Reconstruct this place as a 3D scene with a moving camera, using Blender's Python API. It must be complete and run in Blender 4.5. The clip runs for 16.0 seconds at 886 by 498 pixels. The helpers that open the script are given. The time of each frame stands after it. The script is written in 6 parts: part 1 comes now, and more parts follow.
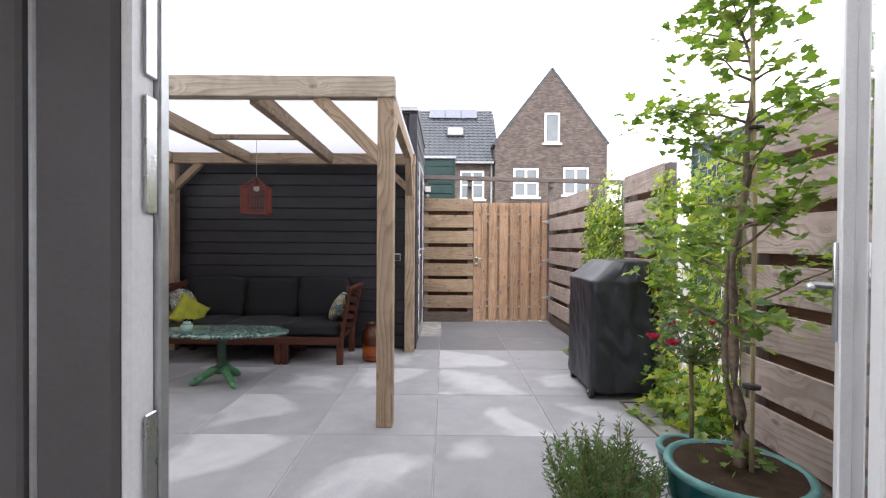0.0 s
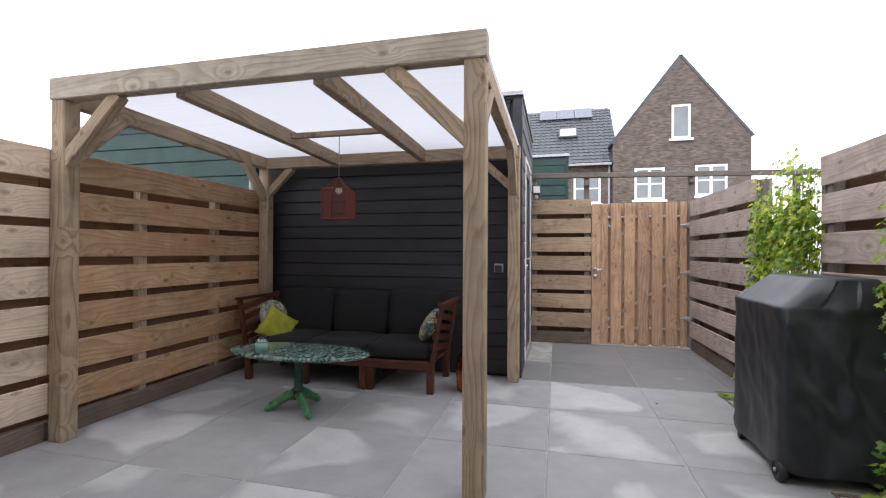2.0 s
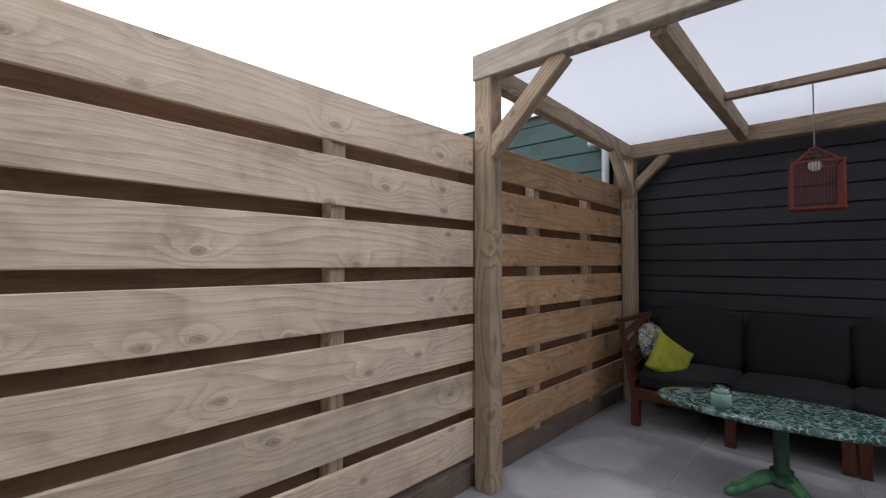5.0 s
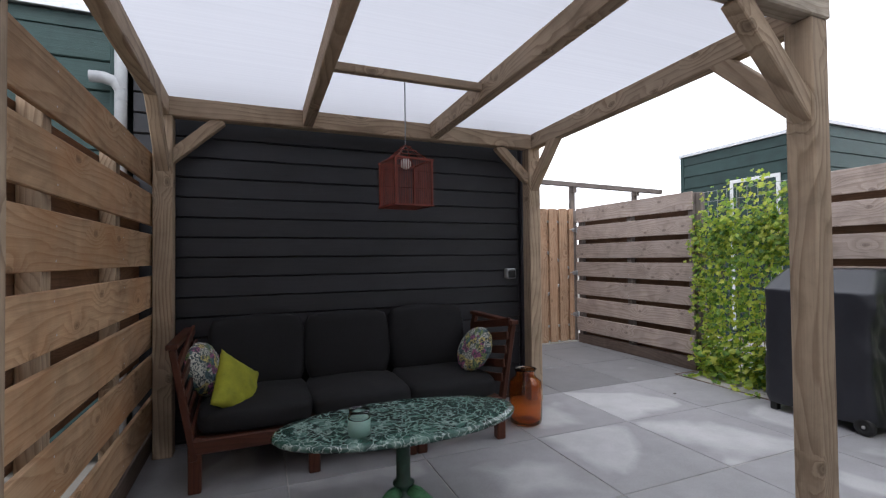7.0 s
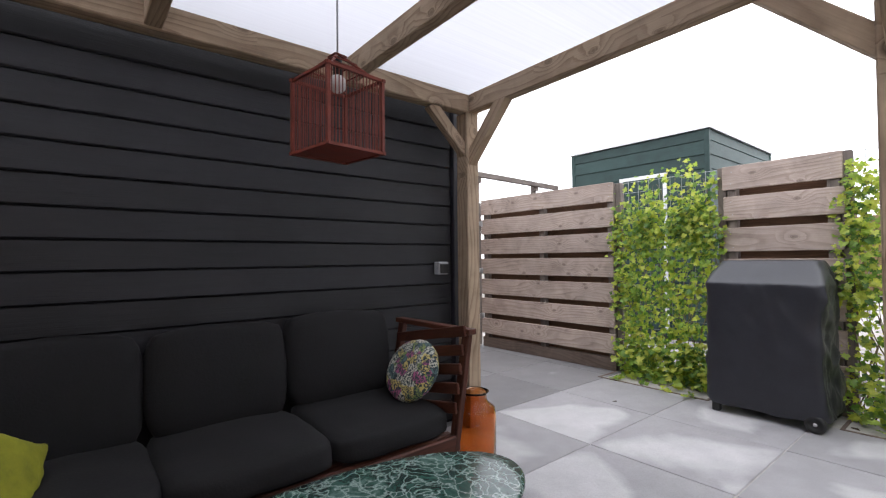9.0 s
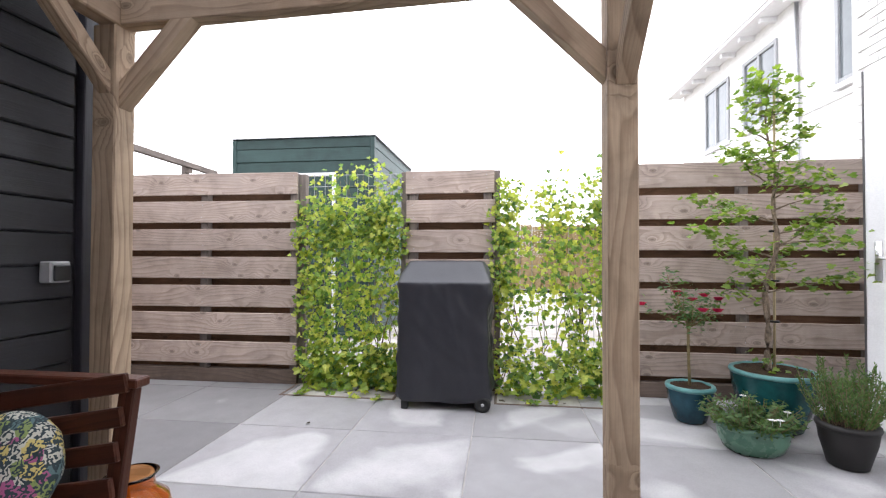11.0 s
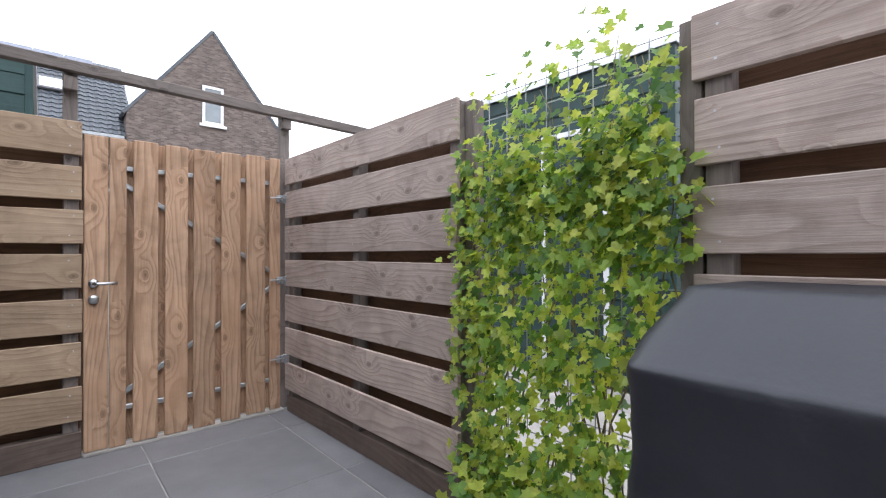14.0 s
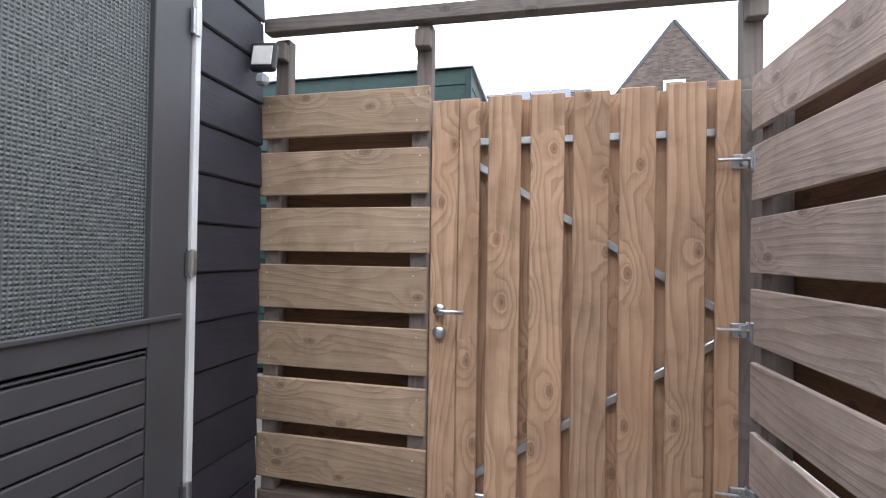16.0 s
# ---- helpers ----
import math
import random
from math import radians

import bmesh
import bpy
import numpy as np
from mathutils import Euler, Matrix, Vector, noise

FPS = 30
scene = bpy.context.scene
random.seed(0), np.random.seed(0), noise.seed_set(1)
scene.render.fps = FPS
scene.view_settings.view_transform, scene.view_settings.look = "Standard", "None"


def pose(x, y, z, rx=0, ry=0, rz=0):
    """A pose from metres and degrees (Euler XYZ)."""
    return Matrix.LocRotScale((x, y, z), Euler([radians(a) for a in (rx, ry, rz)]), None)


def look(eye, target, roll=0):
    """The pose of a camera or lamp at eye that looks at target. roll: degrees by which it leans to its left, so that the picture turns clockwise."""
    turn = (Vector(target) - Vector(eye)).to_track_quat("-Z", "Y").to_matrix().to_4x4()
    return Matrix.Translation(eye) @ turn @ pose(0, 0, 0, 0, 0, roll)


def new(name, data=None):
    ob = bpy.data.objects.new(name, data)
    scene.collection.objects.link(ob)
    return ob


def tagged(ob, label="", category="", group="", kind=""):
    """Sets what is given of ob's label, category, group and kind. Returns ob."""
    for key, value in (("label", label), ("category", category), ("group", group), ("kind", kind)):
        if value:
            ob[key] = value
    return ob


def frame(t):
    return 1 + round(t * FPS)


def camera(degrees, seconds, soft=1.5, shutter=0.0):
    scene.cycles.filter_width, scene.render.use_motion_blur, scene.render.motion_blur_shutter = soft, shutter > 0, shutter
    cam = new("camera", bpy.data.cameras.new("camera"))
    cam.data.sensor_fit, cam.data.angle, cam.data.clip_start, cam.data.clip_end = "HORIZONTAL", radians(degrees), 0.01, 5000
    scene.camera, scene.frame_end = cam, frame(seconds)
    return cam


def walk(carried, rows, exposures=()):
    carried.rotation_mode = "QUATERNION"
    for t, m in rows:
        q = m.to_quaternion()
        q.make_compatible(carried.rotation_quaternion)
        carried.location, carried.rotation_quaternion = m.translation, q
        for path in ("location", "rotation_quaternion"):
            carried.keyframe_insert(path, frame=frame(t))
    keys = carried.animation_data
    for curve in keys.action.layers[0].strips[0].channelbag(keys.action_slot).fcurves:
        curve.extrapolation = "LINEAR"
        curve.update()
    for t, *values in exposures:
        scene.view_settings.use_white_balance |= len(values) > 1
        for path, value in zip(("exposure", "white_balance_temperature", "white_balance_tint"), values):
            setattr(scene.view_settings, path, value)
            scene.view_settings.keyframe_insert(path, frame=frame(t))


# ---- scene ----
cam = camera(88.6, 16.0, soft=1.2)
PATH = [
    (0, (0.115, 0.652, 1.219), (0.107, 2.652, 1.197), 0.4),
    (0.5, (0.106, 0.907, 1.21), (0.093, 2.906, 1.156), 0.4),
    (1, (0.138, 1.218, 1.19), (0.129, 3.217, 1.156), 0.2),
    (1.5, (0.202, 1.442, 1.22), (0.046, 3.436, 1.216), 0.3),
    (2, (0.118, 1.439, 1.224), (-0.369, 3.378, 1.235), 0.3),
    (2.5, (0.014, 1.39, 1.206), (-0.872, 3.182, 1.235), -0.3),
    (3, (-0.118, 1.335, 1.204), (-1.34, 2.918, 1.235), -0.0),
    (3.5, (-0.314, 1.334, 1.202), (-1.816, 2.654, 1.23), -0.3),
    (6, (-2.181, 2.226, 1.186), (-2.882, 4.098, 1.235), -0.2),
    (6.5, (-2.309, 2.452, 1.239), (-2.251, 4.451, 1.258), -0.3),
    (7, (-2.419, 2.507, 1.205), (-1.667, 4.36, 1.243), -0.6),
    (7.5, (-2.436, 2.544, 1.197), (-1.503, 4.312, 1.234), -0.5),
    (8, (-2.446, 2.785, 1.168), (-1.477, 4.534, 1.206), -0.5),
    (10.5, (-2.133, 4.15, 1.118), (-0.250, 4.822, 1.153), -0.2),
    (11, (-2.027, 4.123, 1.13), (-0.044, 4.379, 1.162), 0.1),
    (11.5, (-1.673, 4.032, 1.122), (0.326, 3.991, 1.143), 0.2),
    (12, (-1.327, 3.986, 1.113), (0.672, 3.916, 1.121), 0.1),
    (12.5, (-0.845, 4.004, 1.128), (1.154, 3.941, 1.129), 0.2),
    (13, (-0.343, 4.054, 1.141), (1.656, 4.118, 1.143), 0.1),
    (13.5, (0.052, 4.228, 1.144), (1.958, 4.833, 1.163), -0.3),
    (14, (0.38, 4.435, 1.166), (1.706, 5.932, 1.186), -0.2),
    (14.5, (0.647, 4.63, 1.163), (1.319, 6.513, 1.211), 0.2),
    (15, (0.834, 4.854, 1.168), (0.916, 6.852, 1.21), 0.5),
    (15.5, (0.988, 5.36, 1.222), (0.873, 7.357, 1.238), 0.6),
    (16, (1.038, 5.943, 1.227), (0.592, 7.893, 1.25), 0.9),
]
walk(cam, [(t, look(eye, target, roll)) for t, eye, target, roll in PATH],
     [(0, 0.82, 6200, 12), (1, 0.7, 6250, 12), (2, 0.48, 6150, 11), (3.5, 0.25, 6150, 11), (6, 0.22, 5950, 10), (8, 0.35, 6100, 11),
      (10.5, 1.05, 6200, 12), (12.2, 0.93, 6100, 12), (13.5, 0.6, 6050, 11), (14.2, 0.5, 5800, 10), (16, 0.55, 5900, 10)])

# ---- light: a bright overcast sky ----
world = bpy.data.worlds.new("overcast_sky")
scene.world = world
world.use_nodes = True
wn, wl = world.node_tree.nodes, world.node_tree.links
sky = wn.new("ShaderNodeTexSky")
sky.sky_type, sky.sun_disc = "NISHITA", False
sky.sun_elevation, sky.sun_rotation = radians(55), radians(150)
sky.dust_density = 6.0
hsv = wn.new("ShaderNodeHueSaturation")
hsv.inputs["Saturation"].default_value = 0.12
hsv.inputs["Value"].default_value = 0.10
wl.new(sky.outputs[0], hsv.inputs["Color"])
cloud = wn.new("ShaderNodeTexNoise")
cloud.inputs["Scale"].default_value = 2.2
cloud.inputs["Detail"].default_value = 6
cramp = wn.new("ShaderNodeValToRGB")
cramp.color_ramp.elements[0].position, cramp.color_ramp.elements[0].color = 0.25, (0.62, 0.64, 0.66, 1)
cramp.color_ramp.elements[1].position, cramp.color_ramp.elements[1].color = 0.55, (1.0, 0.985, 1.0, 1)
wl.new(cloud.outputs["Fac"], cramp.inputs[0])
wmix = wn.new("ShaderNodeMixRGB")
wmix.inputs[0].default_value = 0.85
wl.new(hsv.outputs[0], wmix.inputs[1])
wl.new(cramp.outputs[0], wmix.inputs[2])
bg = wn["Background"]
bg.inputs["Strength"].default_value = 2.2
wl.new(wmix.outputs[0], bg.inputs[0])

sun = new("sun", bpy.data.lights.new("sun", "SUN"))
sun.data.energy, sun.data.angle, sun.data.color = 0.9, radians(25), (1.0, 0.98, 0.965)
sun.matrix_world = look((0, 0, 10), (2.0, 6.0, 0))


# ---- materials ----
def mat(name):
    m = bpy.data.materials.new(name)
    m.use_nodes = True
    return m, m.node_tree.nodes, m.node_tree.links, m.node_tree.nodes["Principled BSDF"]


def coords(n, l, scale, rnd=0.0):
    """Object coordinates scaled, with an offset of its own for each object."""
    tc, mp = n.new("ShaderNodeTexCoord"), n.new("ShaderNodeMapping")
    mp.inputs["Scale"].default_value = scale
    l.new(tc.outputs["Object"], mp.inputs["Vector"])
    if rnd:
        oi, mu = n.new("ShaderNodeObjectInfo"), n.new("ShaderNodeMath")
        mu.operation = "MULTIPLY"
        mu.inputs[1].default_value = rnd
        l.new(oi.outputs["Random"], mu.inputs[0])
        cx = n.new("ShaderNodeCombineXYZ")
        for i in range(3):
            l.new(mu.outputs[0], cx.inputs[i])
        l.new(cx.outputs[0], mp.inputs["Location"])
    return mp.outputs[0]


def tex(n, l, vec, scale, detail=4, rough=0.6, dist=0.0):
    t = n.new("ShaderNodeTexNoise")
    t.inputs["Scale"].default_value, t.inputs["Detail"].default_value = scale, detail
    t.inputs["Roughness"].default_value, t.inputs["Distortion"].default_value = rough, dist
    l.new(vec, t.inputs["Vector"])
    return t.outputs["Fac"]


def ramp(n, l, fac, stops):
    r = n.new("ShaderNodeValToRGB")
    e = r.color_ramp.elements
    while len(e) < len(stops):
        e.new(0.5)
    for el, (p, c) in zip(e, stops):
        el.position, el.color = p, (*c, 1)
    l.new(fac, r.inputs[0])
    return r.outputs[0]


def mixc(n, l, kind, fac, a, b):
    m = n.new("ShaderNodeMixRGB")
    m.blend_type = kind
    for v, i in ((fac, 0), (a, 1), (b, 2)):
        if isinstance(v, (int, float)):
            m.inputs[i].default_value = v
        elif isinstance(v, tuple):
            m.inputs[i].default_value = (*v, 1)
        else:
            l.new(v, m.inputs[i])
    return m.outputs[0]


def bump(n, l, bsdf, h, strength, dist=0.01):
    b = n.new("ShaderNodeBump")
    b.inputs["Strength"].default_value, b.inputs["Distance"].default_value = strength, dist
    l.new(h, b.inputs["Height"])
    l.new(b.outputs[0], bsdf.inputs["Normal"])


def grey3(v):
    return (v, v, v)


def calc(n, l, op, a, b, c=None):
    m = n.new("ShaderNodeMath")
    m.operation = op
    for i, v in enumerate((a, b, c)):
        if v is None:
            continue
        if isinstance(v, (int, float)):
            m.inputs[i].default_value = v
        else:
            l.new(v, m.inputs[i])
    return m.outputs[0]


def stretched(n, l, vec, scale):
    mp = n.new("ShaderNodeMapping")
    mp.inputs["Scale"].default_value = scale
    l.new(vec, mp.inputs["Vector"])
    return mp.outputs[0]


def wood(name, light, dark, stain, rough=0.8, knots=True, vary=0.3, stain_amt=0.55, figure=0.62):
    """Sawn softwood: rings run along the piece's own x and bend round its knots."""
    m, n, l, p = mat(name)
    vec = coords(n, l, (1, 1, 1), 37.0)
    sep = n.new("ShaderNodeSeparateXYZ")
    l.new(vec, sep.inputs[0])
    broad = tex(n, l, stretched(n, l, vec, (0.55, 7, 7)), 1.3, 4, 0.5, 0.8)
    fine = tex(n, l, stretched(n, l, vec, (5, 160, 160)), 1.0, 3)
    sway = tex(n, l, stretched(n, l, vec, (0.7, 3.2, 3.2)), 1.0, 2, 0.45)
    phase = calc(n, l, "MULTIPLY_ADD", sep.outputs[2], 26.0, calc(n, l, "MULTIPLY", sep.outputs[1], 21.0))
    phase = calc(n, l, "MULTIPLY_ADD", sway, 13.0, phase)
    if knots:
        vo = n.new("ShaderNodeTexVoronoi")
        vo.inputs["Scale"].default_value = 1.0
        vo.voronoi_dimensions = "2D"
        flat = n.new("ShaderNodeCombineXYZ")
        wobble = tex(n, l, vec, 22, 3, 0.6)
        l.new(calc(n, l, "MULTIPLY_ADD", wobble, 0.16, calc(n, l, "MULTIPLY", sep.outputs[0], 3.3)), flat.inputs[0])
        l.new(calc(n, l, "MULTIPLY_ADD", sep.outputs[1], 3.0, calc(n, l, "MULTIPLY", sep.outputs[2], 6.0)), flat.inputs[1])
        l.new(flat.outputs[0], vo.inputs["Vector"])
        sc = n.new("ShaderNodeSeparateColor")
        l.new(vo.outputs["Color"], sc.inputs[0])
        some = ramp(n, l, sc.outputs[0], [(0.42, grey3(0)), (0.46, grey3(1))])
        near = mixc(n, l, "MULTIPLY", 1.0, ramp(n, l, vo.outputs["Distance"], [(0.03, grey3(1)), (0.14, grey3(0.45)), (0.42, grey3(0))]), some)
        phase = calc(n, l, "MULTIPLY_ADD", near, 3.6, phase)
    ring = calc(n, l, "FRACT", phase, None)
    lines = ramp(n, l, ring, [(0.0, grey3(0.02)), (0.45, grey3(0.14)), (0.8, grey3(0.85)), (0.9, grey3(1.0)), (1.0, grey3(0.05))])
    half = tuple(0.5 * (a + b) for a, b in zip(light, dark))
    col = ramp(n, l, broad, [(0.3, half), (0.5, light), (0.72, tuple(0.75 * a + 0.25 * b for a, b in zip(light, dark)))])
    col = mixc(n, l, "MIX", mixc(n, l, "MULTIPLY", 1.0, lines, grey3(figure)), col, dark)
    dirt = tex(n, l, vec, 5.5, 5, 0.62, 0.4)
    col = mixc(n, l, "MULTIPLY", 0.9, col, ramp(n, l, dirt, [(0.28, grey3(0.68)), (0.5, grey3(0.96)), (0.7, grey3(1.14))]))
    col = mixc(n, l, "MULTIPLY", 0.5, col, ramp(n, l, fine, [(0.3, grey3(0.68)), (0.6, grey3(1.0))]))
    blot = tex(n, l, vec, 2.3, 3)
    col = mixc(n, l, "MIX", ramp(n, l, blot, [(0.45, grey3(0)), (0.72, grey3(stain_amt))]), col, stain)
    if knots:
        kn = ramp(n, l, vo.outputs["Distance"], [(0.02, grey3(0.75)), (0.05, grey3(0.42)), (0.066, grey3(0.6)), (0.105, grey3(0.0))])
        kn = mixc(n, l, "MULTIPLY", 1.0, kn, some)
        col = mixc(n, l, "MIX", kn, col, tuple(0.5 * c for c in dark))
    oi = n.new("ShaderNodeObjectInfo")
    col = mixc(n, l, "MULTIPLY", 1.0, col, ramp(n, l, oi.outputs["Random"], [(0.0, grey3(1 - vary)), (1.0, grey3(1.0 + 0.2 * vary))]))
    l.new(col, p.inputs["Base Color"])
    p.inputs["Roughness"].default_value = rough
    p.inputs["Specular IOR Level"].default_value = 0.25
    bump(n, l, p, calc(n, l, "MULTIPLY_ADD", ring, 0.3, fine), 0.35, 0.004)
    return m


def plain(name, color, rough=0.6, metal=0.0, amount=0.18, scale=9.0, bumps=0.1, rnd=11.0, spec=0.4):
    m, n, l, p = mat(name)
    vec = coords(n, l, (1, 1, 1), rnd)
    a, b = tex(n, l, vec, scale, 5), tex(n, l, vec, scale * 14, 3)
    col = mixc(n, l, "MULTIPLY", 1.0, color, ramp(n, l, a, [(0.3, grey3(1 - amount)), (0.7, grey3(1 + 0.3 * amount))]))
    col = mixc(n, l, "MULTIPLY", 0.4, col, ramp(n, l, b, [(0.3, grey3(0.8)), (0.65, grey3(1.0))]))
    l.new(col, p.inputs["Base Color"])
    rr = n.new("ShaderNodeMapRange")
    rr.inputs["To Min"].default_value, rr.inputs["To Max"].default_value = max(0.02, rough - 0.1), min(1, rough + 0.1)
    l.new(a, rr.inputs["Value"])
    l.new(rr.outputs[0], p.inputs["Roughness"])
    p.inputs["Metallic"].default_value, p.inputs["Specular IOR Level"].default_value = metal, spec
    if bumps:
        bump(n, l, p, b, bumps, 0.004)
    return m


def leafy(name, cols, gloss=0.45):
    m, n, l, p = mat(name)
    g = n.new("ShaderNodeNewGeometry")
    col = ramp(n, l, g.outputs["Random Per Island"], [(i / (len(cols) - 1), c) for i, c in enumerate(cols)])
    vec = coords(n, l, (1, 1, 1))
    col = mixc(n, l, "MULTIPLY", 0.6, col, ramp(n, l, tex(n, l, vec, 40, 3), [(0.3, grey3(0.65)), (0.7, grey3(1.1))]))
    l.new(col, p.inputs["Base Color"])
    p.inputs["Roughness"].default_value = gloss
    tr, mx = n.new("ShaderNodeBsdfTranslucent"), n.new("ShaderNodeMixShader")
    l.new(mixc(n, l, "MULTIPLY", 1.0, col, (1.5, 1.5, 0.6)), tr.inputs["Color"])
    mx.inputs[0].default_value = 0.5
    l.new(p.outputs[0], mx.inputs[1])
    l.new(tr.outputs[0], mx.inputs[2])
    l.new(mx.outputs[0], n["Material Output"].inputs["Surface"])
    return m


def tile_material(name="concrete_tile", darker_tone=False):
    """Pale grey concrete tile with lighter patches and darker edges."""
    m, n, l, p = mat(name)
    tc = n.new("ShaderNodeTexCoord")
    vec = coords(n, l, (1, 1, 1), 53.0)
    sp, gn = tex(n, l, vec, 170, 2), tex(n, l, vec, 5, 4)
    big = tex(n, l, vec, 0.9, 3, 0.45, 0.6)
    # distance to the tile's edge, warped: the lighter patches gather in the middle
    sx = n.new("ShaderNodeSeparateXYZ")
    l.new(tc.outputs["Object"], sx.inputs[0])
    ax = []
    for i in range(2):
        a = n.new("ShaderNodeMath")
        a.operation = "ABSOLUTE"
        l.new(sx.outputs[i], a.inputs[0])
        ax.append(a.outputs[0])
    mxm = n.new("ShaderNodeMath")
    mxm.operation = "MAXIMUM"
    l.new(ax[0], mxm.inputs[0])
    l.new(ax[1], mxm.inputs[1])
    sm = n.new("ShaderNodeMath")
    sm.operation = "MULTIPLY_ADD"
    sm.inputs[1].default_value, sm.inputs[2].default_value = -0.45, 0.11
    l.new(mxm.outputs[0], sm.inputs[0])
    ad = n.new("ShaderNodeMath")
    ad.operation = "ADD"
    l.new(sm.outputs[0], ad.inputs[0])
    l.new(big, ad.inputs[1])
    patchy = ramp(n, l, ad.outputs[0], [(0.72, grey3(0)), (0.80, grey3(1))] if darker_tone else [(0.54, grey3(0)), (0.60, grey3(1))])
    col = mixc(n, l, "MIX", patchy, (0.185, 0.180, 0.187) if darker_tone else (0.292, 0.285, 0.294), (0.43, 0.422, 0.428))
    col = mixc(n, l, "MULTIPLY", 0.7, col, ramp(n, l, gn, [(0.3, grey3(0.8)), (0.7, grey3(1.06))]))
    col = mixc(n, l, "MULTIPLY", 0.5, col, ramp(n, l, sp, [(0.3, grey3(0.75)), (0.6, grey3(1.05))]))
    oi = n.new("ShaderNodeObjectInfo")
    col = mixc(n, l, "MULTIPLY", 1.0, col, ramp(n, l, oi.outputs["Random"], [(0.0, grey3(0.9)), (1.0, grey3(1.06))]))
    l.new(col, p.inputs["Base Color"])
    p.inputs["Roughness"].default_value = 0.5 if darker_tone else 0.68
    p.inputs["Specular IOR Level"].default_value = 0.3
    bump(n, l, p, sp, 0.12, 0.002)
    return m


def marble_material():
    m, n, l, p = mat("green_marble")
    vec = coords(n, l, (1, 1, 1))
    w = tex(n, l, vec, 9, 6, 0.65, 1.2)
    v = n.new("ShaderNodeTexVoronoi")
    v.feature = "DISTANCE_TO_EDGE"
    v.inputs["Scale"].default_value = 26
    mv = n.new("ShaderNodeMixRGB")
    mv.inputs[0].default_value = 0.22
    l.new(vec, mv.inputs[1])
    wn3 = n.new("ShaderNodeTexNoise")
    wn3.inputs["Scale"].default_value, wn3.inputs["Detail"].default_value = 7, 5
    l.new(vec, wn3.inputs["Vector"])
    l.new(wn3.outputs["Color"], mv.inputs[2])
    l.new(mv.outputs[0], v.inputs["Vector"])
    veins = ramp(n, l, v.outputs["Distance"], [(0.0, grey3(0.9)), (0.03, grey3(0.4)), (0.1, grey3(0))])
    base = ramp(n, l, w, [(0.3, (0.008, 0.022, 0.018)), (0.52, (0.03, 0.075, 0.06)), (0.72, (0.16, 0.24, 0.21))])
    l.new(mixc(n, l, "MIX", veins, base, (0.36, 0.44, 0.41)), p.inputs["Base Color"])
    p.inputs["Roughness"].default_value = 0.16
    return m


def glass(name, rough=0.0, tint=(1, 1, 1), relief=0.0, clear=1.0):
    m, n, l, p = mat(name)
    p.inputs["Base Color"].default_value = (*tint, 1)
    p.inputs["Transmission Weight"].default_value = clear
    p.inputs["Roughness"].default_value = rough
    p.inputs["IOR"].default_value = 1.45
    if relief:
        vec = coords(n, l, (1, 1, 1))
        w = []
        for d in ("X", "Y"):
            t = n.new("ShaderNodeTexWave")
            t.bands_direction = d
            t.inputs["Scale"].default_value = 24
            l.new(vec, t.inputs["Vector"])
            w.append(t.outputs["Fac"])
        bump(n, l, p, mixc(n, l, "MULTIPLY", 1.0, w[0], w[1]), relief, 0.01)
    return m


def patterned(name):
    """Printed cushion cloth with tropical leaves in several colours."""
    m, n, l, p = mat(name)
    vec = coords(n, l, (1, 1, 1))
    w = n.new("ShaderNodeTexWave")
    w.inputs["Scale"].default_value, w.inputs["Distortion"].default_value, w.inputs["Detail Scale"].default_value = 15, 12, 3.5
    l.new(vec, w.inputs["Vector"])
    v = n.new("ShaderNodeTexVoronoi")
    v.inputs["Scale"].default_value = 24
    l.new(vec, v.inputs["Vector"])
    sep = n.new("ShaderNodeSeparateColor")
    l.new(v.outputs["Color"], sep.inputs[0])
    pal = ramp(n, l, sep.outputs[0], [(0.0, (0.10, 0.17, 0.18)), (0.2, (0.52, 0.52, 0.45)), (0.5, (0.22, 0.29, 0.10)), (0.62, (0.55, 0.46, 0.16)), (0.85, (0.35, 0.10, 0.22)), (1.0, (0.5, 0.2, 0.05))])
    pal.node.color_ramp.interpolation = "CONSTANT"
    col = mixc(n, l, "MIX", ramp(n, l, w.outputs["Fac"], [(0.42, grey3(0)), (0.5, grey3(1))]), (0.03, 0.05, 0.06), pal)
    l.new(col, p.inputs["Base Color"])
    p.inputs["Roughness"].default_value = 0.9
    return m


def brick_material(name, cols, joint, scale, rough=0.85):
    m, n, l, p = mat(name)
    tc, mp = n.new("ShaderNodeTexCoord"), n.new("ShaderNodeMapping")
    mp.inputs["Rotation"].default_value = (radians(-90), 0, 0)
    l.new(tc.outputs["Object"], mp.inputs["Vector"])
    b = n.new("ShaderNodeTexBrick")
    b.inputs["Scale"].default_value = scale
    b.inputs["Brick Width"].default_value, b.inputs["Row Height"].default_value = 0.21 * 2, 0.062 * 2
    b.inputs["Mortar Size"].default_value, b.inputs["Bias"].default_value = 0.012, -0.1
    b.inputs["Color1"].default_value, b.inputs["Color2"].default_value = (*cols[0], 1), (*cols[1], 1)
    b.inputs["Mortar"].default_value = (*joint, 1)
    l.new(mp.outputs[0], b.inputs["Vector"])
    s = tex(n, l, tc.outputs["Object"], 1.7, 4)
    col = mixc(n, l, "MULTIPLY", 0.8, b.outputs["Color"], ramp(n, l, s, [(0.3, grey3(0.7)), (0.7, grey3(1.15))]))
    l.new(col, p.inputs["Base Color"])
    p.inputs["Roughness"].default_value = rough
    return m


